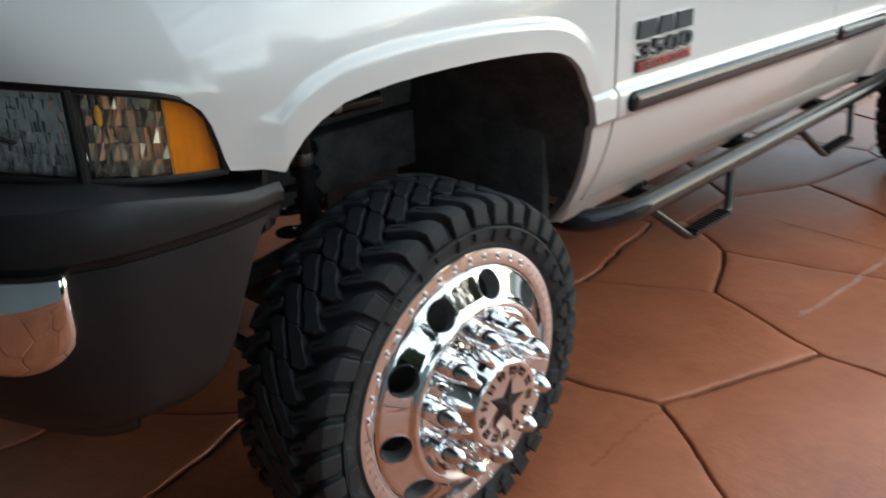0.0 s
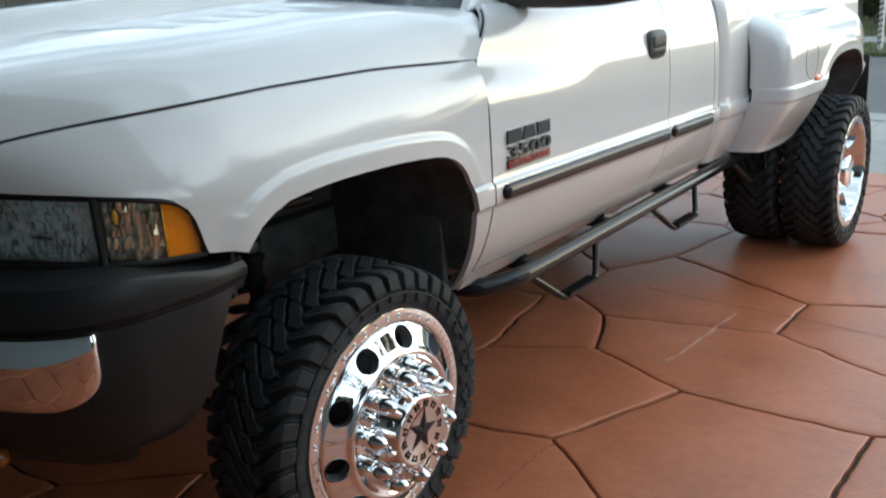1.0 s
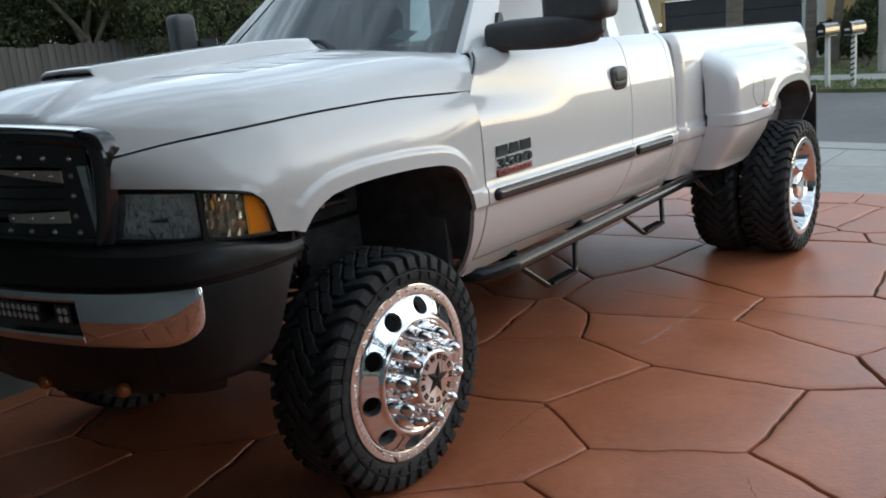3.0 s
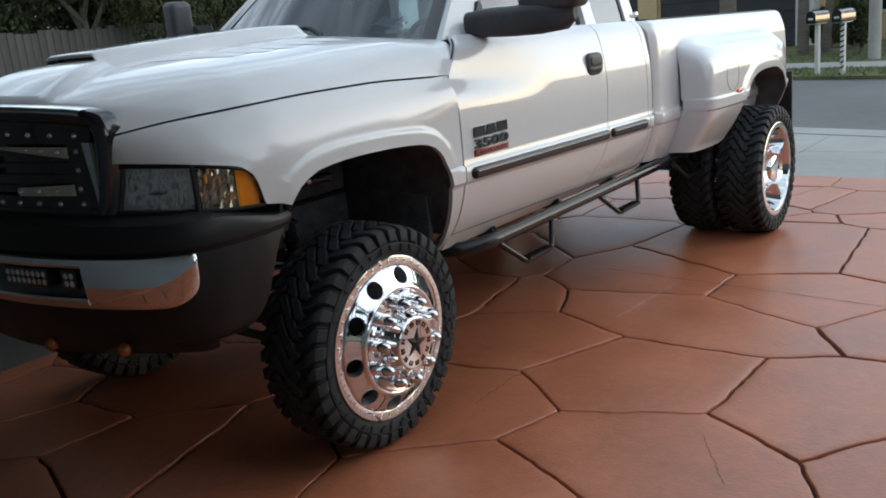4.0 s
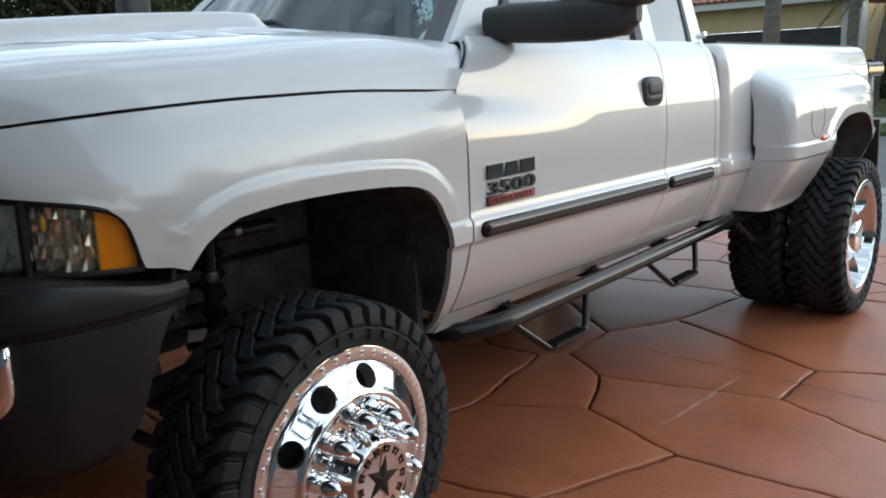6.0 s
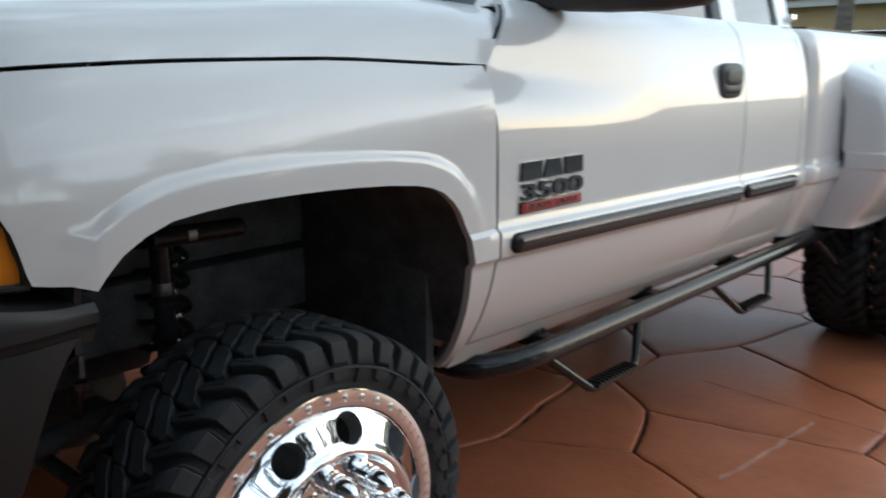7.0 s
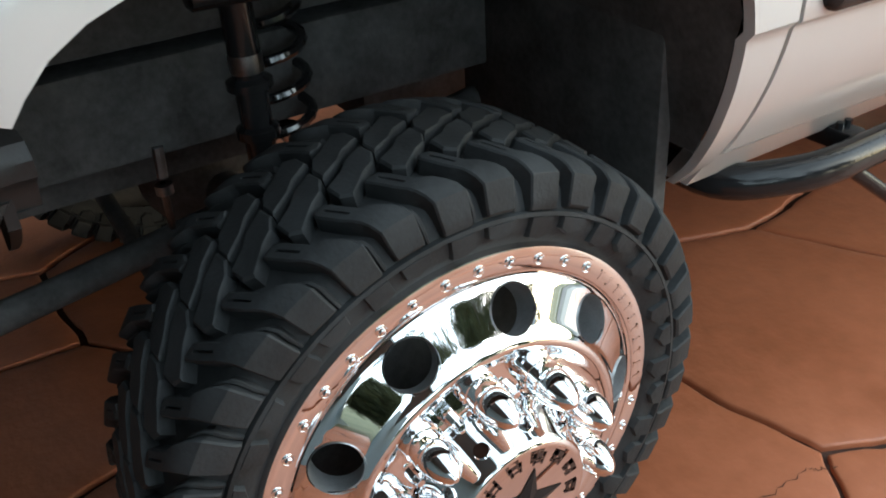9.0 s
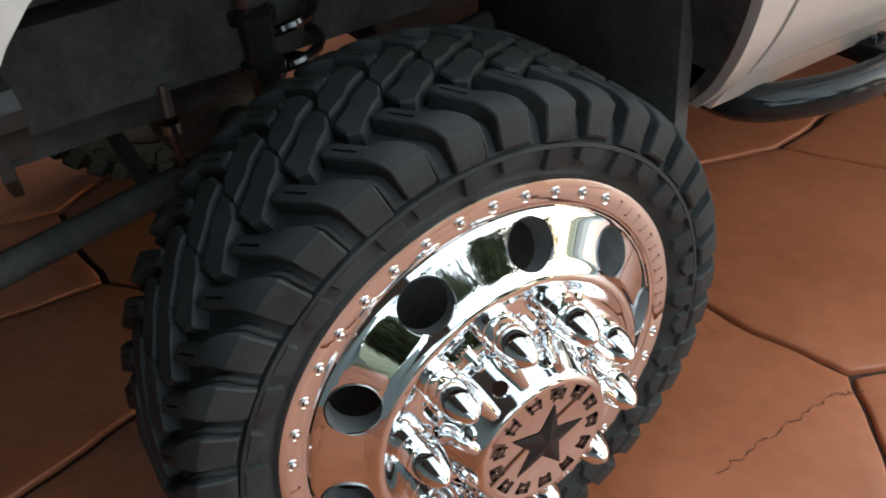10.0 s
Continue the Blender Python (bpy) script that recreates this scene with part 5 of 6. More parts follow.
    for j in range(40):
        a = radians(87.4 + j * 9)
        if -9 < (87.4 + j * 9 + 20) % 180 - 20 < 49:
            continue
        ob = rv if k == 0 else rv.copy()
        if k:
            scene.collection.objects.link(ob)
        k += 1
        ob.location = (0.001, 0.327 * math.cos(a), 0.327 * math.sin(a))
    bm = bmesh.new()
    for k in range(22):
        a = radians(-2.5 + 4.7 * k) if k < 11 else radians(177.5 + 4.7 * (k - 11))
        for r0, r1, w in ((0.319, 0.335, 0.004), (0.319, 0.322, 0.010)) if k % 2 else ((0.332, 0.335, 0.010), (0.319, 0.335, 0.003)):
            c, s = math.cos(a), math.sin(a)
            rows = [[(0.001 + dx, r * c - t * s, r * s + t * c) for t in (-w / 2, w / 2)] for r, dx in ((r0, 0), (r0, 0.0022), (r1, 0.0022), (r1, 0))]
            loft(bm, rows)
    tagged(part("lip_marks", bm, CHROME, wheel, smooth=False), kind="stuff")
    return wheel


def rear_wheel(at, side, dish=True):
    bm = bmesh.new()
    spin(bm, [(-0.012, 0.349), (0.0, 0.3457), (0.0015, 0.3415), (0.0015, 0.3105), (-0.004, 0.306), (-0.02, 0.301), (-0.10, 0.290), (-0.135, 0.278), (-0.15, 0.25), (-0.15, 0.10)], 72)
    spin(bm, [(-0.012, 0.349), (-0.05, 0.333), (-0.20, 0.315), (-0.28, 0.34)], 48)
    vs = spin(bm, [(-0.15, 0.12), (-0.06, 0.115), (-0.02, 0.10), (-0.01, 0.08), (-0.01, 0.001)], 40)
    wheel = part("rear_wheel", bm, CHROME, truck, "deep-dish chrome rear wheel")
    wheel.matrix_basis = pose(*at, 0, 0, 0 if side > 0 else 180)
    wheel.scale = (1, 0.98, 0.98)
    tyre = new("tyre", tyre_data)
    tyre.parent = wheel
    tyre.location = (-TREAD_BACK, 0, 0)
    bm = bmesh.new()
    bullet(bm, -0.15, 0, 0, 0.02, 0.07, 10)
    nut = part("lug_cover", bm, CHROME, wheel)
    for k in range(10):
        ob = nut if k == 0 else nut.copy()
        if k:
            scene.collection.objects.link(ob)
        a = 0.2 + k * 2 * math.pi / 10
        ob.location = (0, 0.165 * math.cos(a), 0.165 * math.sin(a))
    return wheel


WHEEL_Y, LIP_X = 0.0186, -0.031
fl = front_wheel((LIP_X, WHEEL_Y, R_TYRE), 1)
fl.matrix_basis = pose(LIP_X, WHEEL_Y, R_TYRE, 0, 1.7, 0.8)
tyre_data = [c for c in fl.children if c.name.startswith("tyre")][0].data
fr = copy_thing(fl, pose(2 * MID - LIP_X, WHEEL_Y, R_TYRE, 0, 1.7, 180))
for x, s in ((0.345, 1), (2 * MID - 0.345, -1)):
    rear_wheel((x, 3.93, 0.466), s)
    rear_wheel((x - s * 0.345, 3.93, 0.466), s)
for y in (WHEEL_Y, 3.93):
    bm = bmesh.new()
    tube(bm, [(-1.75, y, 0.485), (-0.31, y, 0.485)], 0.05, 16)
    part("axle", bm, DARK, truck)
    bm = bmesh.new()
    bmesh.ops.create_uvsphere(bm, u_segments=20, v_segments=12, radius=0.17)
    bmesh.ops.translate(bm, verts=bm.verts, vec=(-1.25, y, 0.50))
    part("differential", bm, DARK, truck)

# chrome plugs added as the bright spots of rim between the twin tyres
for k in range(6):
    bm = bmesh.new()
    ang = radians(128 + 17 * k)
    tube(bm, [(0.035, 3.93 + 0.40 * math.cos(ang), 0.466 + 0.40 * math.sin(ang)), (0.075, 3.93 + 0.40 * math.cos(ang), 0.466 + 0.40 * math.sin(ang))], 0.022, 10)
    part("dual_spacer", bm, CHROME, truck)

# ---- suspension ----
for sx in (1, -1):
    fx = (lambda x: x) if sx > 0 else (lambda x: 2 * MID - x)
    bm = bmesh.new()
    tube(bm, [(fx(-0.45), -0.095, 0.50), (fx(-0.45), -0.09, 0.80)], 0.013, 12)
    spin(bm, [(0.79, 0.024), (0.80, 0.030), (0.825, 0.030), (0.83, 0.024), (0.875, 0.024), (0.88, 0.034), (0.895, 0.034), (0.90, 0.025), (0.955, 0.025), (0.96, 0.036), (0.972, 0.036), (0.978, 0.025),
              (1.20, 0.025)], 20, "z", at=(fx(-0.45), -0.085, 0))
    shock = part("shock_absorber", bm, BAR, truck, "black shock absorber with ribbed collars")
    bm = bmesh.new()
    spin(bm, [(0.985, 0.0255), (0.987, 0.0258), (1.012, 0.0258), (1.014, 0.0255)], 20, "z", at=(fx(-0.45), -0.085, 0))
    part("shock_band", bm, DULL, shock, "dull silver band")
    bm = bmesh.new()
    coil = [(fx(-0.64 + 0.062 * math.cos(a)), 0.02 + 0.062 * math.sin(a), 0.62 + 0.46 * a / (2 * math.pi * 7)) for a in np.linspace(0, 2 * math.pi * 7, 120)]
    tube(bm, coil, 0.010, 8)
    part("coil_spring", bm, GLOSS, truck)
    bm = bmesh.new()
    tube(bm, [(fx(-0.42), WHEEL_Y, 0.40), (fx(-0.40), WHEEL_Y, 0.60)], 0.05, 12)
    tube(bm, [(fx(-0.36), WHEEL_Y, 0.485), (fx(-0.30), WHEEL_Y, 0.485)], 0.17, 32)
    part("brake_disc", bm, DARK, truck)
    bm = bmesh.new()
    tube(bm, [(fx(-0.655), -0.20, 0.82), (fx(-0.65), -0.205, 0.765)], 0.010, 8)
    spin(bm, [(0.735, 0.006), (0.737, 0.016), (0.755, 0.016), (0.757, 0.006)], 12, "z", at=(fx(-0.645), -0.208, 0))
    tube(bm, [(fx(-0.645), -0.21, 0.745), (fx(-0.70), -0.20, 0.60)], 0.007, 8)
    part("sway_link", bm, DULL, truck, "slim metal sway bar link")
bm = bmesh.new()
tube(bm, [(-0.30, -0.195, 1.150), (-0.30, -0.19, 1.150), (-0.285, 0.02, 1.148), (-0.285, 0.025, 1.148)], [0.016, 0.0215, 0.0215, 0.016], 24)
reservoir = part("shock_reservoir", bm, BAR, truck, "black shock reservoir with pale marks")
for y0, y1, w0, w1 in ((-0.115, -0.095, -30, 30), (-0.088, -0.062, -26, 34), (-0.055, -0.040, -30, 10), (-0.036, -0.022, -10, 36), (-0.005, 0.012, -40, 40)):
    bm = bmesh.new()
    loft(bm, [[(-0.294 + 0.0226 * math.cos(a), y, 1.149 + 0.0226 * math.sin(a)) for a in np.linspace(radians(w0), radians(w1), 7)] for y in (y0, y1)])
    part("mark", bm, DULL, reservoir)
bm = bmesh.new()
tube(bm, [(-0.48, -0.24, 0.50), (-1.6, -0.24, 0.52)], 0.02, 10)
part("tie_rod", bm, DARK, truck)
bm = bmesh.new()
tube(bm, bend([(-0.60, -0.60, 0.62), (-0.68, -0.40, 0.60), (-0.72, 0.6, 0.72)], 0.1), 0.028, 10)
part("control_arm", bm, DARK, truck)

# ---- running bar with hoop steps ----
def bar_z(y):
    return 0.676 + 0.008 * (y - 0.62)


BAR_X = -0.076
bm = bmesh.new()
tube(bm, bend([(-0.36, 0.640, 0.680), (-0.155, 0.640, 0.672), (BAR_X, 0.80, bar_z(0.80)), (BAR_X, 3.30, bar_z(3.3)), (BAR_X - 0.16, 3.46, bar_z(3.46))], 0.07, 6), 0.035, 24)
running = part("running_bar", bm, BAR, truck, "glossy black tubular running bar with hoop steps")
twin = bmesh.new()
twin.from_mesh(running.data)
other = mirrored(twin, MID)
twin.free()
part("running_bar", other, BAR, truck, "glossy black tubular running bar with hoop steps")
for y in (1.085, 2.147, 3.21):
    z = bar_z(y)
    bm = bmesh.new()
    pts = bend([(BAR_X - 0.004, y - 0.185, z - 0.022), (-0.038, y, z - 0.166), (-0.038, y + 0.262, z - 0.160), (BAR_X, y + 0.335, z - 0.025)], 0.03, 4)
    tube(bm, pts, 0.0145, 12)
    part("hoop_step", bm, BAR, running)
    tread = bmesh.new()
    box(tread, -0.060, -0.016, y + 0.01, y + 0.248, z - 0.162, z - 0.150, 0.003)
    for k in range(11):
        yy = y + 0.018 + k * 0.0205
        box(tread, -0.062, -0.014, yy, yy + 0.009, z - 0.152, z - 0.142)
    part("step_tread", tread, PLASTIC, running, smooth=False)
for y in (0.92, 1.55, 2.2, 2.75):
    bm = bmesh.new()
    box(bm, -0.40, BAR_X - 0.02, y, y + 0.05, bar_z(y) - 0.012, bar_z(y) + 0.030, 0.008)
    part("bar_bracket", bm, BAR, running)
    for d in (0.012, 0.036):
        head = bmesh.new()
        tube(head, [(-0.13, y + d, bar_z(y) + 0.028), (-0.13, y + d, bar_z(y) + 0.042)], 0.008, 6)
        part("bracket_bolt", head, BAR, running)


# ---- ground ----
def flat(name, pts, z, mat, label, category="", kind="structure", thick=0.0):
    bm = bmesh.new()
    vs = [bm.verts.new((x, y, z)) for x, y in pts]
    f = bm.faces.new(vs)
    if thick:
        geo = bmesh.ops.extrude_face_region(bm, geom=[f])["geom"]
        bmesh.ops.translate(bm, verts=[g for g in geo if isinstance(g, bmesh.types.BMVert)], vec=(0, 0, -thick))
    ob = link(name, bm, mat, smooth=False)
    return tagged(ob, label, category or name, kind=kind)


flat("ground", [(-900, -900), (900, -900), (900, 900), (-900, 900)], -0.14, GRASS, "rough grass ground reaching the horizon")
STREET = radians(-15)
SX, SY = Vector((math.cos(STREET), math.sin(STREET))), Vector((-math.sin(STREET), math.cos(STREET)))


def street(u, v):
    p = SX * u + SY * v
    return (p.x, p.y)


def strip(name, v0, v1, z, mat, label, thick, u0=-60, u1=60):
    return flat(name, [street(u0, v0), street(u1, v0), street(u1, v1), street(u0, v1)], z, mat, label, thick=thick)


strip("road", 8.9, 14.75, -0.055, ASPHALT, "grey asphalt street", 0.2)
strip("gutter", 8.45, 8.9, -0.045, CONCRETE, "pale concrete gutter along the street", 0.2)
strip("verge", 14.75, 16.5, 0.02, GRASS, "dry grass verge beside the street", 0.2)
strip("pavement", 16.5, 17.7, 0.03, CONCRETE, "concrete footpath across the street", 0.2)
strip("lawn", 17.7, 30, 0.03, GRASS, "thin lawn in front of the house", 0.2)

# concrete apron between driveway and street, in slabs
apron = link("apron", boxed(-7, 6, 5.6, 8.4, -0.3, -0.062), JOINT, smooth=False)
tagged(apron, "pale concrete driveway apron with saw-cut joints", "pavement", kind="structure")
for i in range(4):
    for j in range(2):
        x0, x1 = -7 + i * 3.25, -7 + (i + 1) * 3.25
        v = 6.06 + j * 1.55
        bm = bmesh.new()
        top = [(x0 + 0.006, v + 0.006), (x1 - 0.006, v + 0.006), (x1 - 0.006, v + 1.544 + (0.0 if j == 0 else 1.2 - 0.265 * (x1 - 1))), (x0 + 0.006, v + 1.544 + (0.0 if j == 0 else 1.2 - 0.265 * (x0 - 1)))]
        vs = [bm.verts.new((x, y, -0.022 - 0.012 * max(0, y - 6.1))) for x, y in top]
        f = bm.faces.new(vs)
        geo = bmesh.ops.extrude_face_region(bm, geom=[f])["geom"]
        bmesh.ops.translate(bm, verts=[g for g in geo if isinstance(g, bmesh.types.BMVert)], vec=(0, 0, -0.04))
        part("slab", bm, CONCRETE, apron, smooth=False)

# stamped driveway: irregular stones with sunken joints
# stones near the wheels: (x, y, extra reach)
SEEDS = [(0.123, 0.37, 0.022), (0.799, 0.158, 0.224), (0.5, 0.832, -0.022), (-0.022, 1.053, -0.243), (0.482, 2.166, -0.081), (1.182, 0.803, -0.238), (1.508, 0.556, -0.339),
         (0.342, 2.863, 0.188), (0.633, -0.198, 0.263), (-0.406, 1.804, -0.762), (0.776, 2.839, 0.288), (1.172, 2.596, -0.171), (0.576, 3.343, 0.495), (0.97, 3.372, 0.335),
         *[(x, y, -0.30) for x, y in ((0.49, 4.08), (1.01, 4.27), (0.27, 5.09), (0.66, 5), (-0.05, 5.21), (-0.97, 3.61), (-1.71, -0.11), (-1.22, -0.69), (-1.36, -1.11), (-0.43, -0.45),
                                      (-0.11, -1.02), (-1.67, -0.66))]]
DX0, DX1, DY0, DY1 = -6.0, 5.0, -3.1, 6.02
rnd = random.Random(5)
seeds = list(SEEDS)
for j in range(-2, 18):
    for i in range(-2, 18):
        p = (DX0 + (i + 0.5 * (j % 2)) * 0.78 + rnd.uniform(-0.2, 0.2), DY0 + j * 0.68 + rnd.uniform(-0.18, 0.18))
        if min(math.hypot(p[0] - q[0], p[1] - q[1]) for q in seeds) > 0.52 and not (-1.4 < p[0] < 2.2 and -0.3 < p[1] < 3.6):
            seeds.append((*p, -0.30))


def clip(poly, a, b, c):
    """The part of a polygon with a x + b y <= c."""
    out = []
    for p, q in zip(poly, poly[1:] + poly[:1]):
        dp, dq = a * p[0] + b * p[1] - c, a * q[0] + b * q[1] - c
        if dp <= 0:
            out.append(p)
        if dp * dq < 0:
            t = dp / (dp - dq)
            out.append((p[0] + (q[0] - p[0]) * t, p[1] + (q[1] - p[1]) * t))
    return out


def wobble(x, y):
    a = noise.noise_vector(Vector((x * 2.1, y * 2.1, 3.0))) * 0.014 + noise.noise_vector(Vector((x * 7, y * 7, 9.0))) * 0.013 + noise.noise_vector(Vector((x * 19, y * 19, 4.0))) * 0.006
    k = min(1, (DY1 - y) / 0.15)
    return x + a.x * k, y + a.y * k


base = flat("driveway", [(DX0, DY0), (DX1, DY0), (DX1, DY1), (DX0, DY1)], -0.016, JOINT, "terracotta stamped concrete driveway of irregular stones", "driveway", thick=0.2)
for si, s in enumerate(seeds):
    if not (DX0 - 0.3 < s[0] < DX1 + 0.3 and DY0 - 0.3 < s[1] < DY1 + 0.3):
        continue
    poly = [(s[0] - 2.4, s[1] - 2.4), (s[0] + 2.4, s[1] - 2.4), (s[0] + 2.4, s[1] + 2.4), (s[0] - 2.4, s[1] + 2.4)]
    for q in seeds:
        dx, dy = q[0] - s[0], q[1] - s[1]
        d = math.hypot(dx, dy)
        if 0 < d < 4.5:
            w = 0.0078 + 0.0025 * math.sin(12.9 * (q[0] + s[0]) + 7.7 * (q[1] + s[1]))
            poly = clip(poly, dx / d, dy / d, (dx * (q[0] + s[0]) + dy * (q[1] + s[1]) + s[2] - q[2]) / (2 * d) - w)
    for a, b, c in ((1, 0, DX1), (-1, 0, -DX0), (0, 1, DY1), (0, -1, -DY0)):
        poly = clip(poly, a, b, c)
    if len(poly) < 3:
        continue
    edge = []
    for p, q in zip(poly, poly[1:] + poly[:1]):
        n = max(1, int(math.hypot(q[0] - p[0], q[1] - p[1]) / 0.036))
        edge += [(p[0] + (q[0] - p[0]) * k / n, p[1] + (q[1] - p[1]) * k / n) for k in range(n)]
    edge = [wobble(*p) for p in edge]
    cx, cy = sum(p[0] for p in edge) / len(edge), sum(p[1] for p in edge) / len(edge)
    bm = bmesh.new()
    rings = []
    lift = 0.0015 * math.sin(si * 2.4)
    for inset, z in ((0.0, -0.03), (0.0008, -0.006), (0.003, -0.0012), (0.008, 0.0), (0.05, 0.0012)):
        ring = []
        for x, y in edge:
            r = math.hypot(x - cx, y - cy)
            k = max(0.3, 1 - inset / max(r, 0.05))
            ring.append((cx + (x - cx) * k, cy + (y - cy) * k, z + lift * (inset > 0)))
        rings.append(ring)
    vs = loft(bm, rings, True)
    cap(bm, vs[-1])
    part("stone", bm, STONE, base, angle=60)

# thin control joint across the stones, a chalky scuff and fine cracks
def streak(name, pts, width, mat, label, z):
    bm = bmesh.new()
    rows = []
    for i, (x, y) in enumerate(pts):
        a, b = Vector(pts[max(i - 1, 0)]), Vector(pts[min(i + 1, len(pts) - 1)])
        d = (b - a).normalized()
        w = width * (0.6 + 0.4 * math.sin(i * 2.3)) / 2
        rows.append([(x - d.y * w, y + d.x * w, z), (x + d.y * w, y - d.x * w, z)])
    loft(bm, rows)
    return part(name, bm, mat, base, label, smooth=False)


def wander(a, b, n, amp, seed):
    r = random.Random(seed)
    return [(a[0] + (b[0] - a[0]) * k / n + r.uniform(-amp, amp) * (0 < k < n), a[1] + (b[1] - a[1]) * k / n + r.uniform(-amp, amp) * (0 < k < n)) for k in range(n + 1)]


streak("control_joint", wander((-0.41, 2.637), (2.4, 2.365), 30, 0.003, 1), 0.007, JOINT, "thin straight saw-cut joint", 0.0035)
CHALK = material("chalky_scuff", (0.48, 0.235, 0.165), 0.7, vary=0.3, scale=14)
streak("scuff", wander((0.10, 1.74), (0.165, 2.48), 14, 0.012, 2), 0.030, CHALK, "pale chalky scuff", 0.0035)
for k, (a, b) in enumerate((((0.026, 0.47), (0.02, 0.81)), ((0.02, 0.81), (0.05, 0.87)), ((1.25, 0.30), (1.05, 0.62)))):
    streak("crack", wander(a, b, 22, 0.007, 5 + k), 0.0035, JOINT, "fine crack", 0.0035)


# ---- across the street ----
def leaf_cloud(bm, centre, size, count, leaf, rng, drop=0.0):
    """Many small leaves inside an uneven ellipsoid."""
    for _ in range(count):
        d = Vector((rng.gauss(0, 1), rng.gauss(0, 1), rng.gauss(0, 1))).normalized() * rng.uniform(0.35, 1) ** 0.6
        k = 0.75 + 0.5 * noise.noise(d * 2.2 + Vector(centre))
        p = Vector(centre) + Vector((d.x * size[0], d.y * size[1], d.z * size[2])) * k
        t = Euler((rng.uniform(0, 6.3), rng.uniform(0, 6.3), rng.uniform(0, 6.3))).to_matrix()
        s = leaf * rng.uniform(0.6, 1.3)
        q = [p + t @ Vector(c) * s for c in ((-0.5, 0, 0), (0, -0.28, 0.1), (0.6, 0, 0), (0, 0.28, 0.1))]
        bm.faces.new([bm.verts.new(c) for c in q])


def tree(at, height, spread, seed, label, leaf=0.09, count=20000):
    rng = random.Random(seed)
    t = thing("tree", label, "tree", at, group="trees beyond the fence")
    bm = bmesh.new()
    top = height * 0.55
    tube(bm, [(0, 0, -0.1), (0.05, 0.03, top * 0.4), (-0.06, 0.05, top)], [0.11, 0.09, 0.06], 10)
    tips = []
    for k in range(7):
        a = k * 0.95 + rng.uniform(0, 0.6)
        z0 = top * rng.uniform(0.45, 0.95)
        end = Vector((math.cos(a) * spread * rng.uniform(0.4, 0.75), math.sin(a) * spread * rng.uniform(0.4, 0.75), z0 + height * rng.uniform(0.15, 0.38)))
        tube(bm, [(0, 0, z0), Vector((0, 0, z0)).lerp(end, 0.5) + Vector((0, 0, 0.15)), end], [0.06, 0.04, 0.015], 7)
        tips.append(end)
    part("trunk", bm, BARK, t)
    bm = bmesh.new()
    for e in tips + [Vector((0, 0, height * 0.8))]:
        leaf_cloud(bm, e, (spread * 0.45, spread * 0.45, height * 0.24), count // 8, leaf, rng)
    part("crown", bm, LEAF, t, smooth=False)
    return t


for k, (x, y, h) in enumerate(((-17.0, 3.6, 5.4), (-18.0, 8.6, 5.8), (-15.7, 8.5, 5.2), (-19.0, 13.4, 6.0), (-18.0, -0.6, 5.4), (-16.4, 11.8, 5.0), (-16.6, 16.0, 5.6))):
    tree((x, y, -0.1), h, 2.6 + 0.12 * k, k + 1, "dense dark green broadleaf tree by the fence", count=16000, leaf=0.11)


for k, (x, y) in enumerate(((13, -1.5), (19, 3.5), (15, 7), (21, 15))):
    tree((x, y, -0.1), (9.0, 6.0, 8.0, 6.0)[k], 2.6, 40 + k, "green tree on the neighbouring lot", count=6000, leaf=0.2)


def bush(at, size, seed, label, count=4200, leaf=0.15):
    rng = random.Random(seed)
    b = thing("bush", label, "bush", at)
    bm = bmesh.new()
    for k in range(5):
        a = k * 1.26
        tube(bm, [(0, 0, -0.05), (math.cos(a) * size[0] * 0.4, math.sin(a) * size[1] * 0.4, size[2] * 0.9)], [0.03, 0.01], 6)
    part("stems", bm, BARK, b)
    bm = bmesh.new()
    for k in range(6):
        c = (rng.uniform(-0.5, 0.5) * size[0], rng.uniform(-0.5, 0.5) * size[1], size[2] * rng.uniform(0.35, 0.85))
        leaf_cloud(bm, c, (size[0] * 0.55, size[1] * 0.55, size[2] * 0.4), count // 6, leaf, rng)
    part("leaves", bm, LEAF, b, smooth=False)


for k, y in enumerate((-1.0, 2.0, 4.8, 7.6, 10.4, 13.2, 16.0, 18.8)):
    bush((-17.0 - 0.6 * (k % 2), y, 0), (1.8, 2.2, 3.9 + 0.5 * math.sin(k * 1.7)), 50 + k, "tall dense green hedge plant behind the fence", 18000, 0.10)

for k, y in enumerate((-2.4, -0.4, 1.7, 3.6, 5.6, 7.7)):
    bush((7.2 + 0.4 * (k % 2), y, 0), (1.2, 1.6, (1.5, 1.7, 2.9, 4.6, 4.2, 4.8)[k]), 80 + k, "tall green boundary shrub beside the driveway", 9000, 0.13)

# board fence
fence = thing("fence", "weathered grey wooden board fence", "fence", (-15.0, 3.0, 0))
bm = boxed(-0.02, 0.022, -0.075, 0.075, -0.1, 2.30, 0.006)
board = part("board", bm, WOOD, fence, smooth=False)
for k in range(96):
    ob = board if k == 0 else board.copy()
    if k:
        scene.collection.objects.link(ob)
    ob.location = (random.Random(k).uniform(-0.006, 0.006), -3.5 + 0.158 * k, random.Random(k + 500).uniform(-0.03, 0.03))
for z in (0.4, 1.5):
    part("fence_rail", boxed(-0.07, -0.022, -3.6, 11.7, z, z + 0.09, 0.005), WOOD, fence)


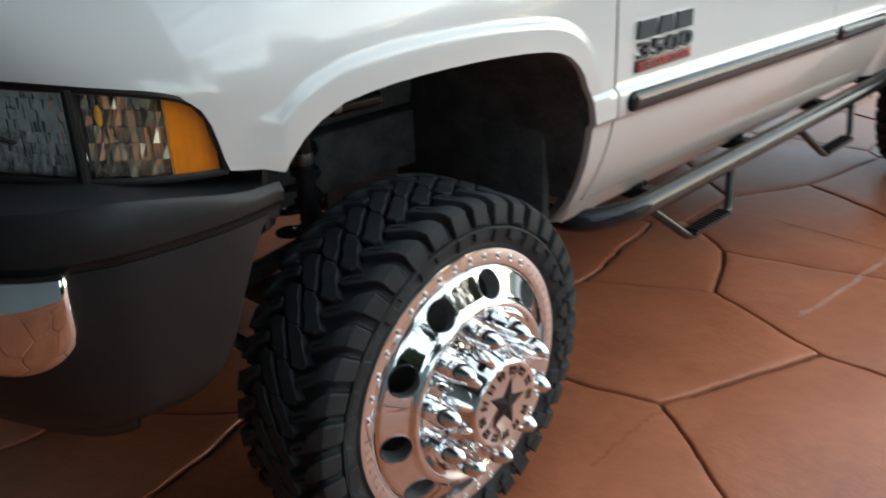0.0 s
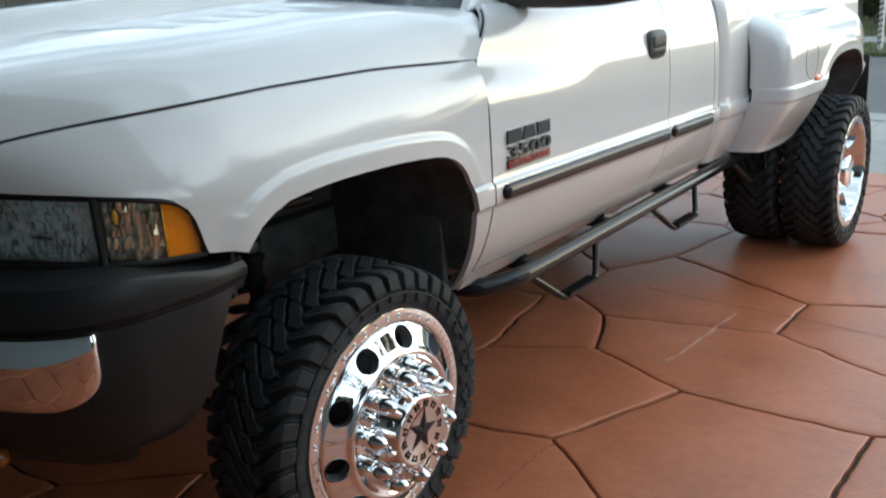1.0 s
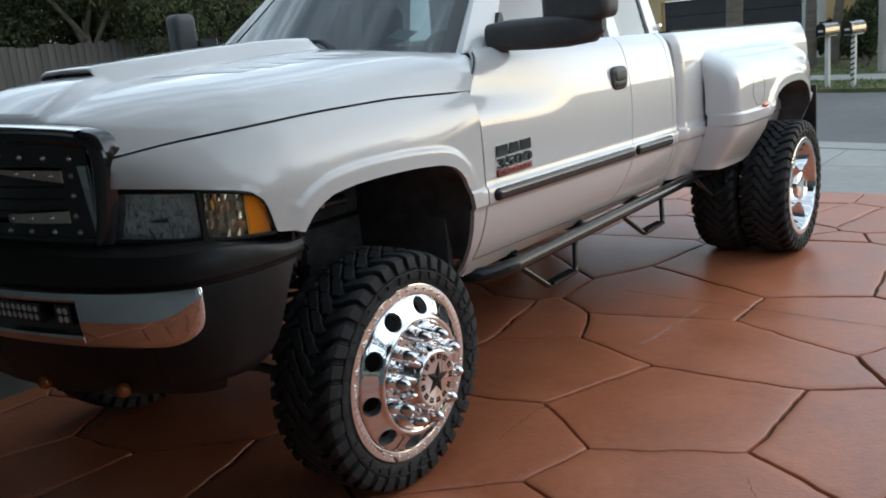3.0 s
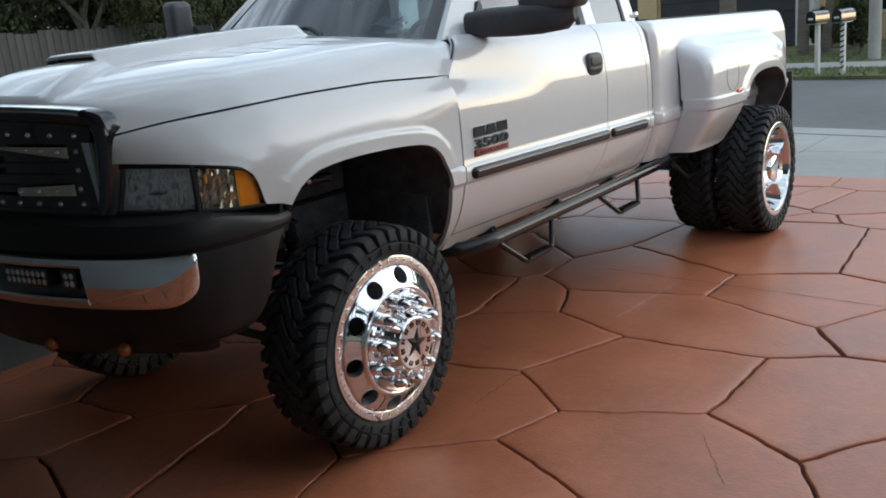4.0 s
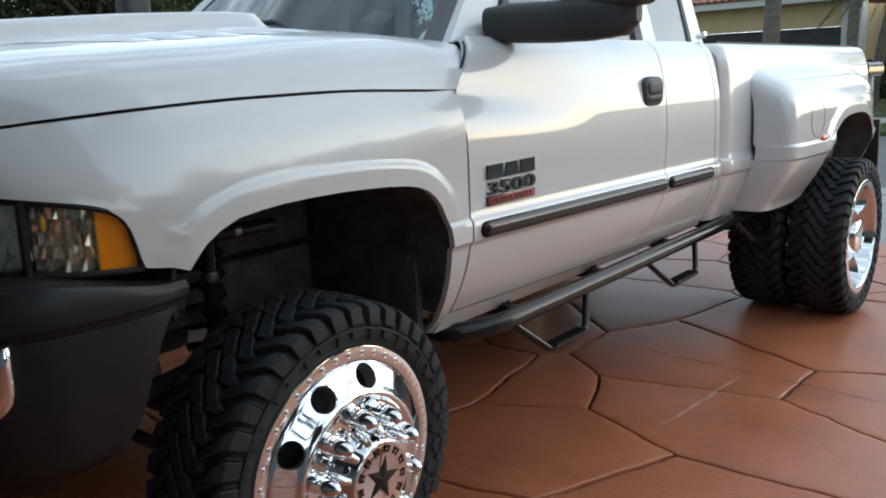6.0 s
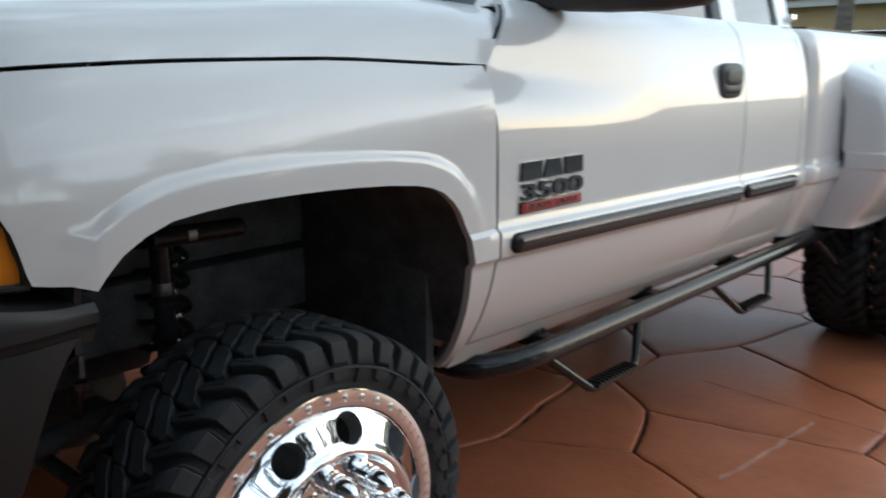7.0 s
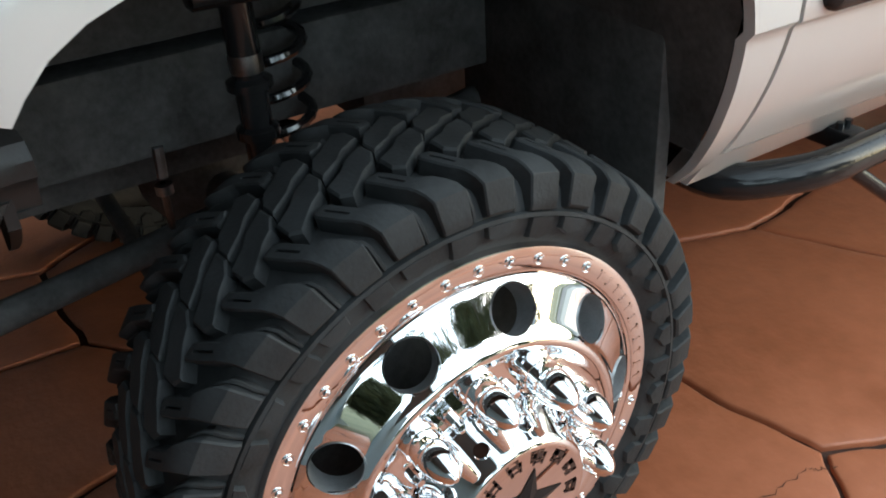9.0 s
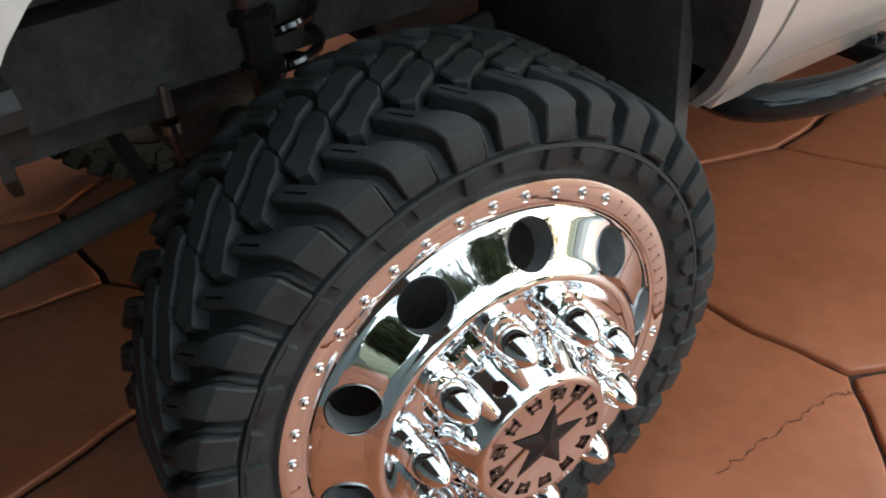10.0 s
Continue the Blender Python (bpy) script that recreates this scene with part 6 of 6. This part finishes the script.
def mailbox(at, turn, label, stripes):
    m = thing("mailbox", label, "mailbox", at, group="mailboxes on the verge", turn=turn)
    post = part("post", boxed(-0.040, 0.040, -0.040, 0.040, -0.1, 1.00, 0.006), WHITE, m, "white wooden post")
    bm = bmesh.new()
    rows = []
    for y in (-0.26, 0.26):
        rows.append([(0.10 * math.cos(a), y, 1.14 + 0.11 * math.sin(a)) for a in np.linspace(0, math.pi, 14)] + [(-0.10, y, 1.01), (0.10, y, 1.01)])
    vs = loft(bm, rows, True)
    cap(bm, vs[0]), cap(bm, vs[-1])
    bx = part("box", bm, GLOSS, m, "black metal mailbox")
    part("door_plate", boxed(-0.05, 0.05, -0.266, -0.262, 1.08, 1.12), WHITE, m)
    part("tray", boxed(-0.09, 0.09, -0.2, 0.2, 0.99, 1.01), WHITE, m)
    if stripes:
        for k in range(9):
            bm = bmesh.new()
            z = 0.10 + 0.10 * k
            loft(bm, [[(-0.042, -0.042, z), (0.042, -0.042, z + 0.04)], [(-0.042, -0.042, z + 0.034), (0.042, -0.042, z + 0.074)]])
            part("stripe", bm, GLOSS, m, smooth=False)
    return m


mailbox((*street(-6.75, 15.1), 0.02), -15, "black mailbox on a white post", False)
mailbox((*street(-6.22, 15.1), 0.02), -15, "black mailbox on a white post with dark spiral stripes", True)

# house with a double garage, clay tile roof
house = thing("house", "single-storey tan stucco house with clay tile roof and dark garage doors", "house", (*street(-13.8, 24.0), 0), turn=-15)


def wall_piece(x0, x1, z0, z1, y0=0.0, y1=0.25, name="wall", mat=STUCCO):
    part(name, boxed(x0, x1, y0, y1, z0, z1, 0.004), mat, house, smooth=False)


wall_piece(-14.0, -8.8, 0, 2.95)
wall_piece(-8.8, -4.9, 2.15, 2.95)
wall_piece(-4.9, -4.05, 0, 2.95)
wall_piece(-4.05, 1.3, 2.15, 2.95)
wall_piece(1.3, 1.9, 0, 2.95, -0.06, 0.25, "corner_column", WHITE)
wall_piece(1.75, 10.5, 0, 2.75, 1.2, 1.45)
wall_piece(1.75, 1.9, 0, 2.75, 0.25, 1.2)
for x0, x1 in ((-8.75, -4.95), (-4.0, 1.25)):
    door = part("garage_door", boxed(x0, x1, 0.14, 0.18, 0.02, 2.14), GARAGE, house, "dark garage door", smooth=False)
    for k in range(4):
        part("door_panel", boxed(x0 + 0.04, x1 - 0.04, 0.11, 0.139, 0.04 + 0.53 * k, 0.53 + 0.53 * k, 0.012), GARAGE, door, smooth=False)
fascia = part("fascia", boxed(-14.4, 2.2, -0.62, -0.55, 2.88, 3.10, 0.008), WHITE, house, "white fascia board", smooth=False)
part("soffit", boxed(-14.4, 2.2, -0.55, 0.0, 2.90, 2.94), WHITE, house, smooth=False)
bm = bmesh.new()
loft(bm, [[(-14.5, -0.66, 3.08), (2.3, -0.66, 3.08)], [(-14.5, 5.5, 5.55), (-0.5, 5.5, 5.55)], [(-14.5, 11, 3.1), (2.3, 11, 3.1)]])
roof = part("roof", bm, TILE, house, "clay barrel tile roof", smooth=False)
bm = bmesh.new()
for r in range(15):
    y0 = -0.70 + 0.40 * r
    z0 = 3.10 + (y0 + 0.66) * 0.401
    x1 = 2.3 - 2.8 * (y0 + 0.66) / 6.16
    nx = int((x1 + 10.5) / 0.28)
    for c in range(nx):
        xx = -10.5 + 0.28 * c
        rows = []
        for k in (0, 1):
            rows.append([(xx + 0.13 * math.cos(a), y0 + 0.42 * k, z0 + 0.168 * k + 0.065 * math.sin(a) + 0.02 * (1 - k)) for a in np.linspace(math.pi, 0, 5)])
        loft(bm, rows)
part("roof_tiles", bm, TILE, house)
tagged(house.children[-1], kind="stuff")
for x in (2.4, 4.4, 7.0):
    win = part("window", boxed(x, x + 1.1, 1.14, 1.21, 0.9, 2.2, 0.01), GLOSS, house, "dark window")
    part("window_frame", boxed(x - 0.08, x + 1.18, 1.12, 1.16, 0.82, 0.9, 0.005), WHITE, win)


def palm(at, height, lean, seed, label, fronds=15, radius=0.13):
    rng = random.Random(seed)
    p = thing("palm_tree", label, "palm tree", at, group="palms in the front garden")
    bm = bmesh.new()
    pts, rs = [], []
    n = 26
    for k in range(n + 1):
        t = k / n
        pts.append((lean[0] * t * t, lean[1] * t * t, height * t - 0.05))
        rs.append(radius * (1.25 - 0.4 * t) * (1 + 0.05 * (k % 2)))
    tube(bm, pts, rs, 12)
    part("trunk", bm, PALM_BARK, p)
    top = Vector(pts[-1])
    for f in range(fronds):
        a, up = f * 2.4 + rng.uniform(-0.2, 0.2), rng.uniform(-0.2, 1.0)
        bm = bmesh.new()
        rib = []
        for k in range(12):
            t = k / 11
            rib.append(top + Vector((math.cos(a), math.sin(a), 0)) * (2.0 * t) + Vector((0, 0, up * 1.3 * t - 1.7 * t * t)))
        tube(bm, rib, [0.018 * (1 - 0.8 * k / 11) for k in range(12)], 5)
        side = Vector((-math.sin(a), math.cos(a), 0))
        for k in range(1, 12):
            for s in (1, -1):
                for h in (0, 0.5):
                    b = rib[k].lerp(rib[k - 1], h)
                    tip = b + side * s * 0.42 * math.sin(math.pi * min(1, (k - h) / 11 * 0.9 + 0.1)) + Vector((math.cos(a), math.sin(a), 0)) * 0.22 + Vector((0, 0, -0.22))
                    w = Vector((math.cos(a), math.sin(a), 0)) * 0.02
                    bm.faces.new([bm.verts.new(b - w), bm.verts.new(b + w), bm.verts.new(tip)])
        part("frond", bm, FROND, p, smooth=False)
    return p


palm((*street(-11.85, 19.5), 0), 5.0, (0.1, 0.1), 1, "ringed grey palm trunk in the front garden", 13, 0.19)
palm((*street(-10.05, 20.2), 0), 4.6, (0.1, 0.0), 2, "slender palm in the front garden", 12, 0.12)
palm((*street(-9.85, 21.0), 0), 3.6, (0.6, 0.0), 3, "leaning palm in the front garden", 12, 0.10)
palm((*street(-9.35, 21.2), 0), 4.0, (0.35, 0.1), 4, "leaning palm in the front garden", 11, 0.09)
palm((*street(-8.2, 21.6), 0), 3.6, (-0.3, 0.1), 5, "leaning palm in the front garden", 11, 0.09)
bush((*street(-8.5, 20.0), 0), (0.55, 0.55, 1.6), 31, "rounded green bush near the footpath")
bush((*street(-10.6, 22.6), 0), (0.7, 0.5, 1.2), 32, "low green bush in the front garden")
bush((*street(-7.6, 22.4), 0), (1.3, 0.8, 2.4), 33, "tall green bush in the front garden", 5200)
bush((*street(-5.4, 22.0), 0), (1.5, 0.9, 2.6), 34, "tall green bush in the front garden", 5200)
tree((*street(-3.5, 25), 0), 6.5, 3.0, 9, "green tree beside the house across the street", count=12000)
pole = thing("utility_pole", "weathered grey utility pole by the footpath", "utility pole", (*street(-7.15, 18.2), 0))
bm = bmesh.new()
tube(bm, [(0, 0, -0.1), (0, 0, 4), (0, 0, 9)], [0.135, 0.125, 0.10], 14)
part("shaft", bm, POLE, pole)

# grass on the verge
bm = bmesh.new()
rng = random.Random(11)
for _ in range(9000):
    x, y = street(rng.uniform(-14, 0), rng.choice((rng.uniform(14.8, 16.4), rng.uniform(17.8, 20))))
    a, h = rng.uniform(0, 6.3), rng.uniform(0.03, 0.08)
    d = Vector((math.cos(a), math.sin(a), 0)) * 0.012
    b = Vector((x, y, 0.02))
    bm.faces.new([bm.verts.new(b - d), bm.verts.new(b + d), bm.verts.new(b + Vector((d.y * 3, -d.x * 3, h)))])
tagged(link("grass", bm, BLADE, smooth=False), "short dry grass blades", "grass", kind="stuff")

# ---- plain house front behind the camera, guessed from reflections, and pieces added for shade ----
tagged(link("wall_house", boxed(-6.5, 7.0, -3.35, -3.1, -0.1, 3.3, 0.01), HOUSE, smooth=False), "plain slate-grey stucco house front", "wall", kind="structure")
# unseen overhang, added to keep sky light off the ground at the nose
tagged(link("eaves", boxed(-6.5, 3.5, -3.1, -0.70, 2.58, 2.80, 0.01), HOUSE, smooth=False), "plain slate-grey overhang added to shade the ground before the truck", "eaves", kind="structure")
# made-up wall that blocks sky light from the far side of the nose
tagged(link("wall_house_side", boxed(-2.85, -2.70, -3.1, -0.40, -0.1, 3.0, 0.01), HOUSE, smooth=False), "plain slate-grey wall added to shade the ground at the truck's nose", "wall", kind="structure")
# added low wall, hidden by the truck, that cuts light coming in underneath
tagged(link("wall_side", boxed(-2.90, -2.75, -0.40, 6.0, -0.1, 1.50, 0.01), HOUSE, smooth=False), "plain low slate-grey wall added to shade the ground under the truck", "wall", kind="structure")
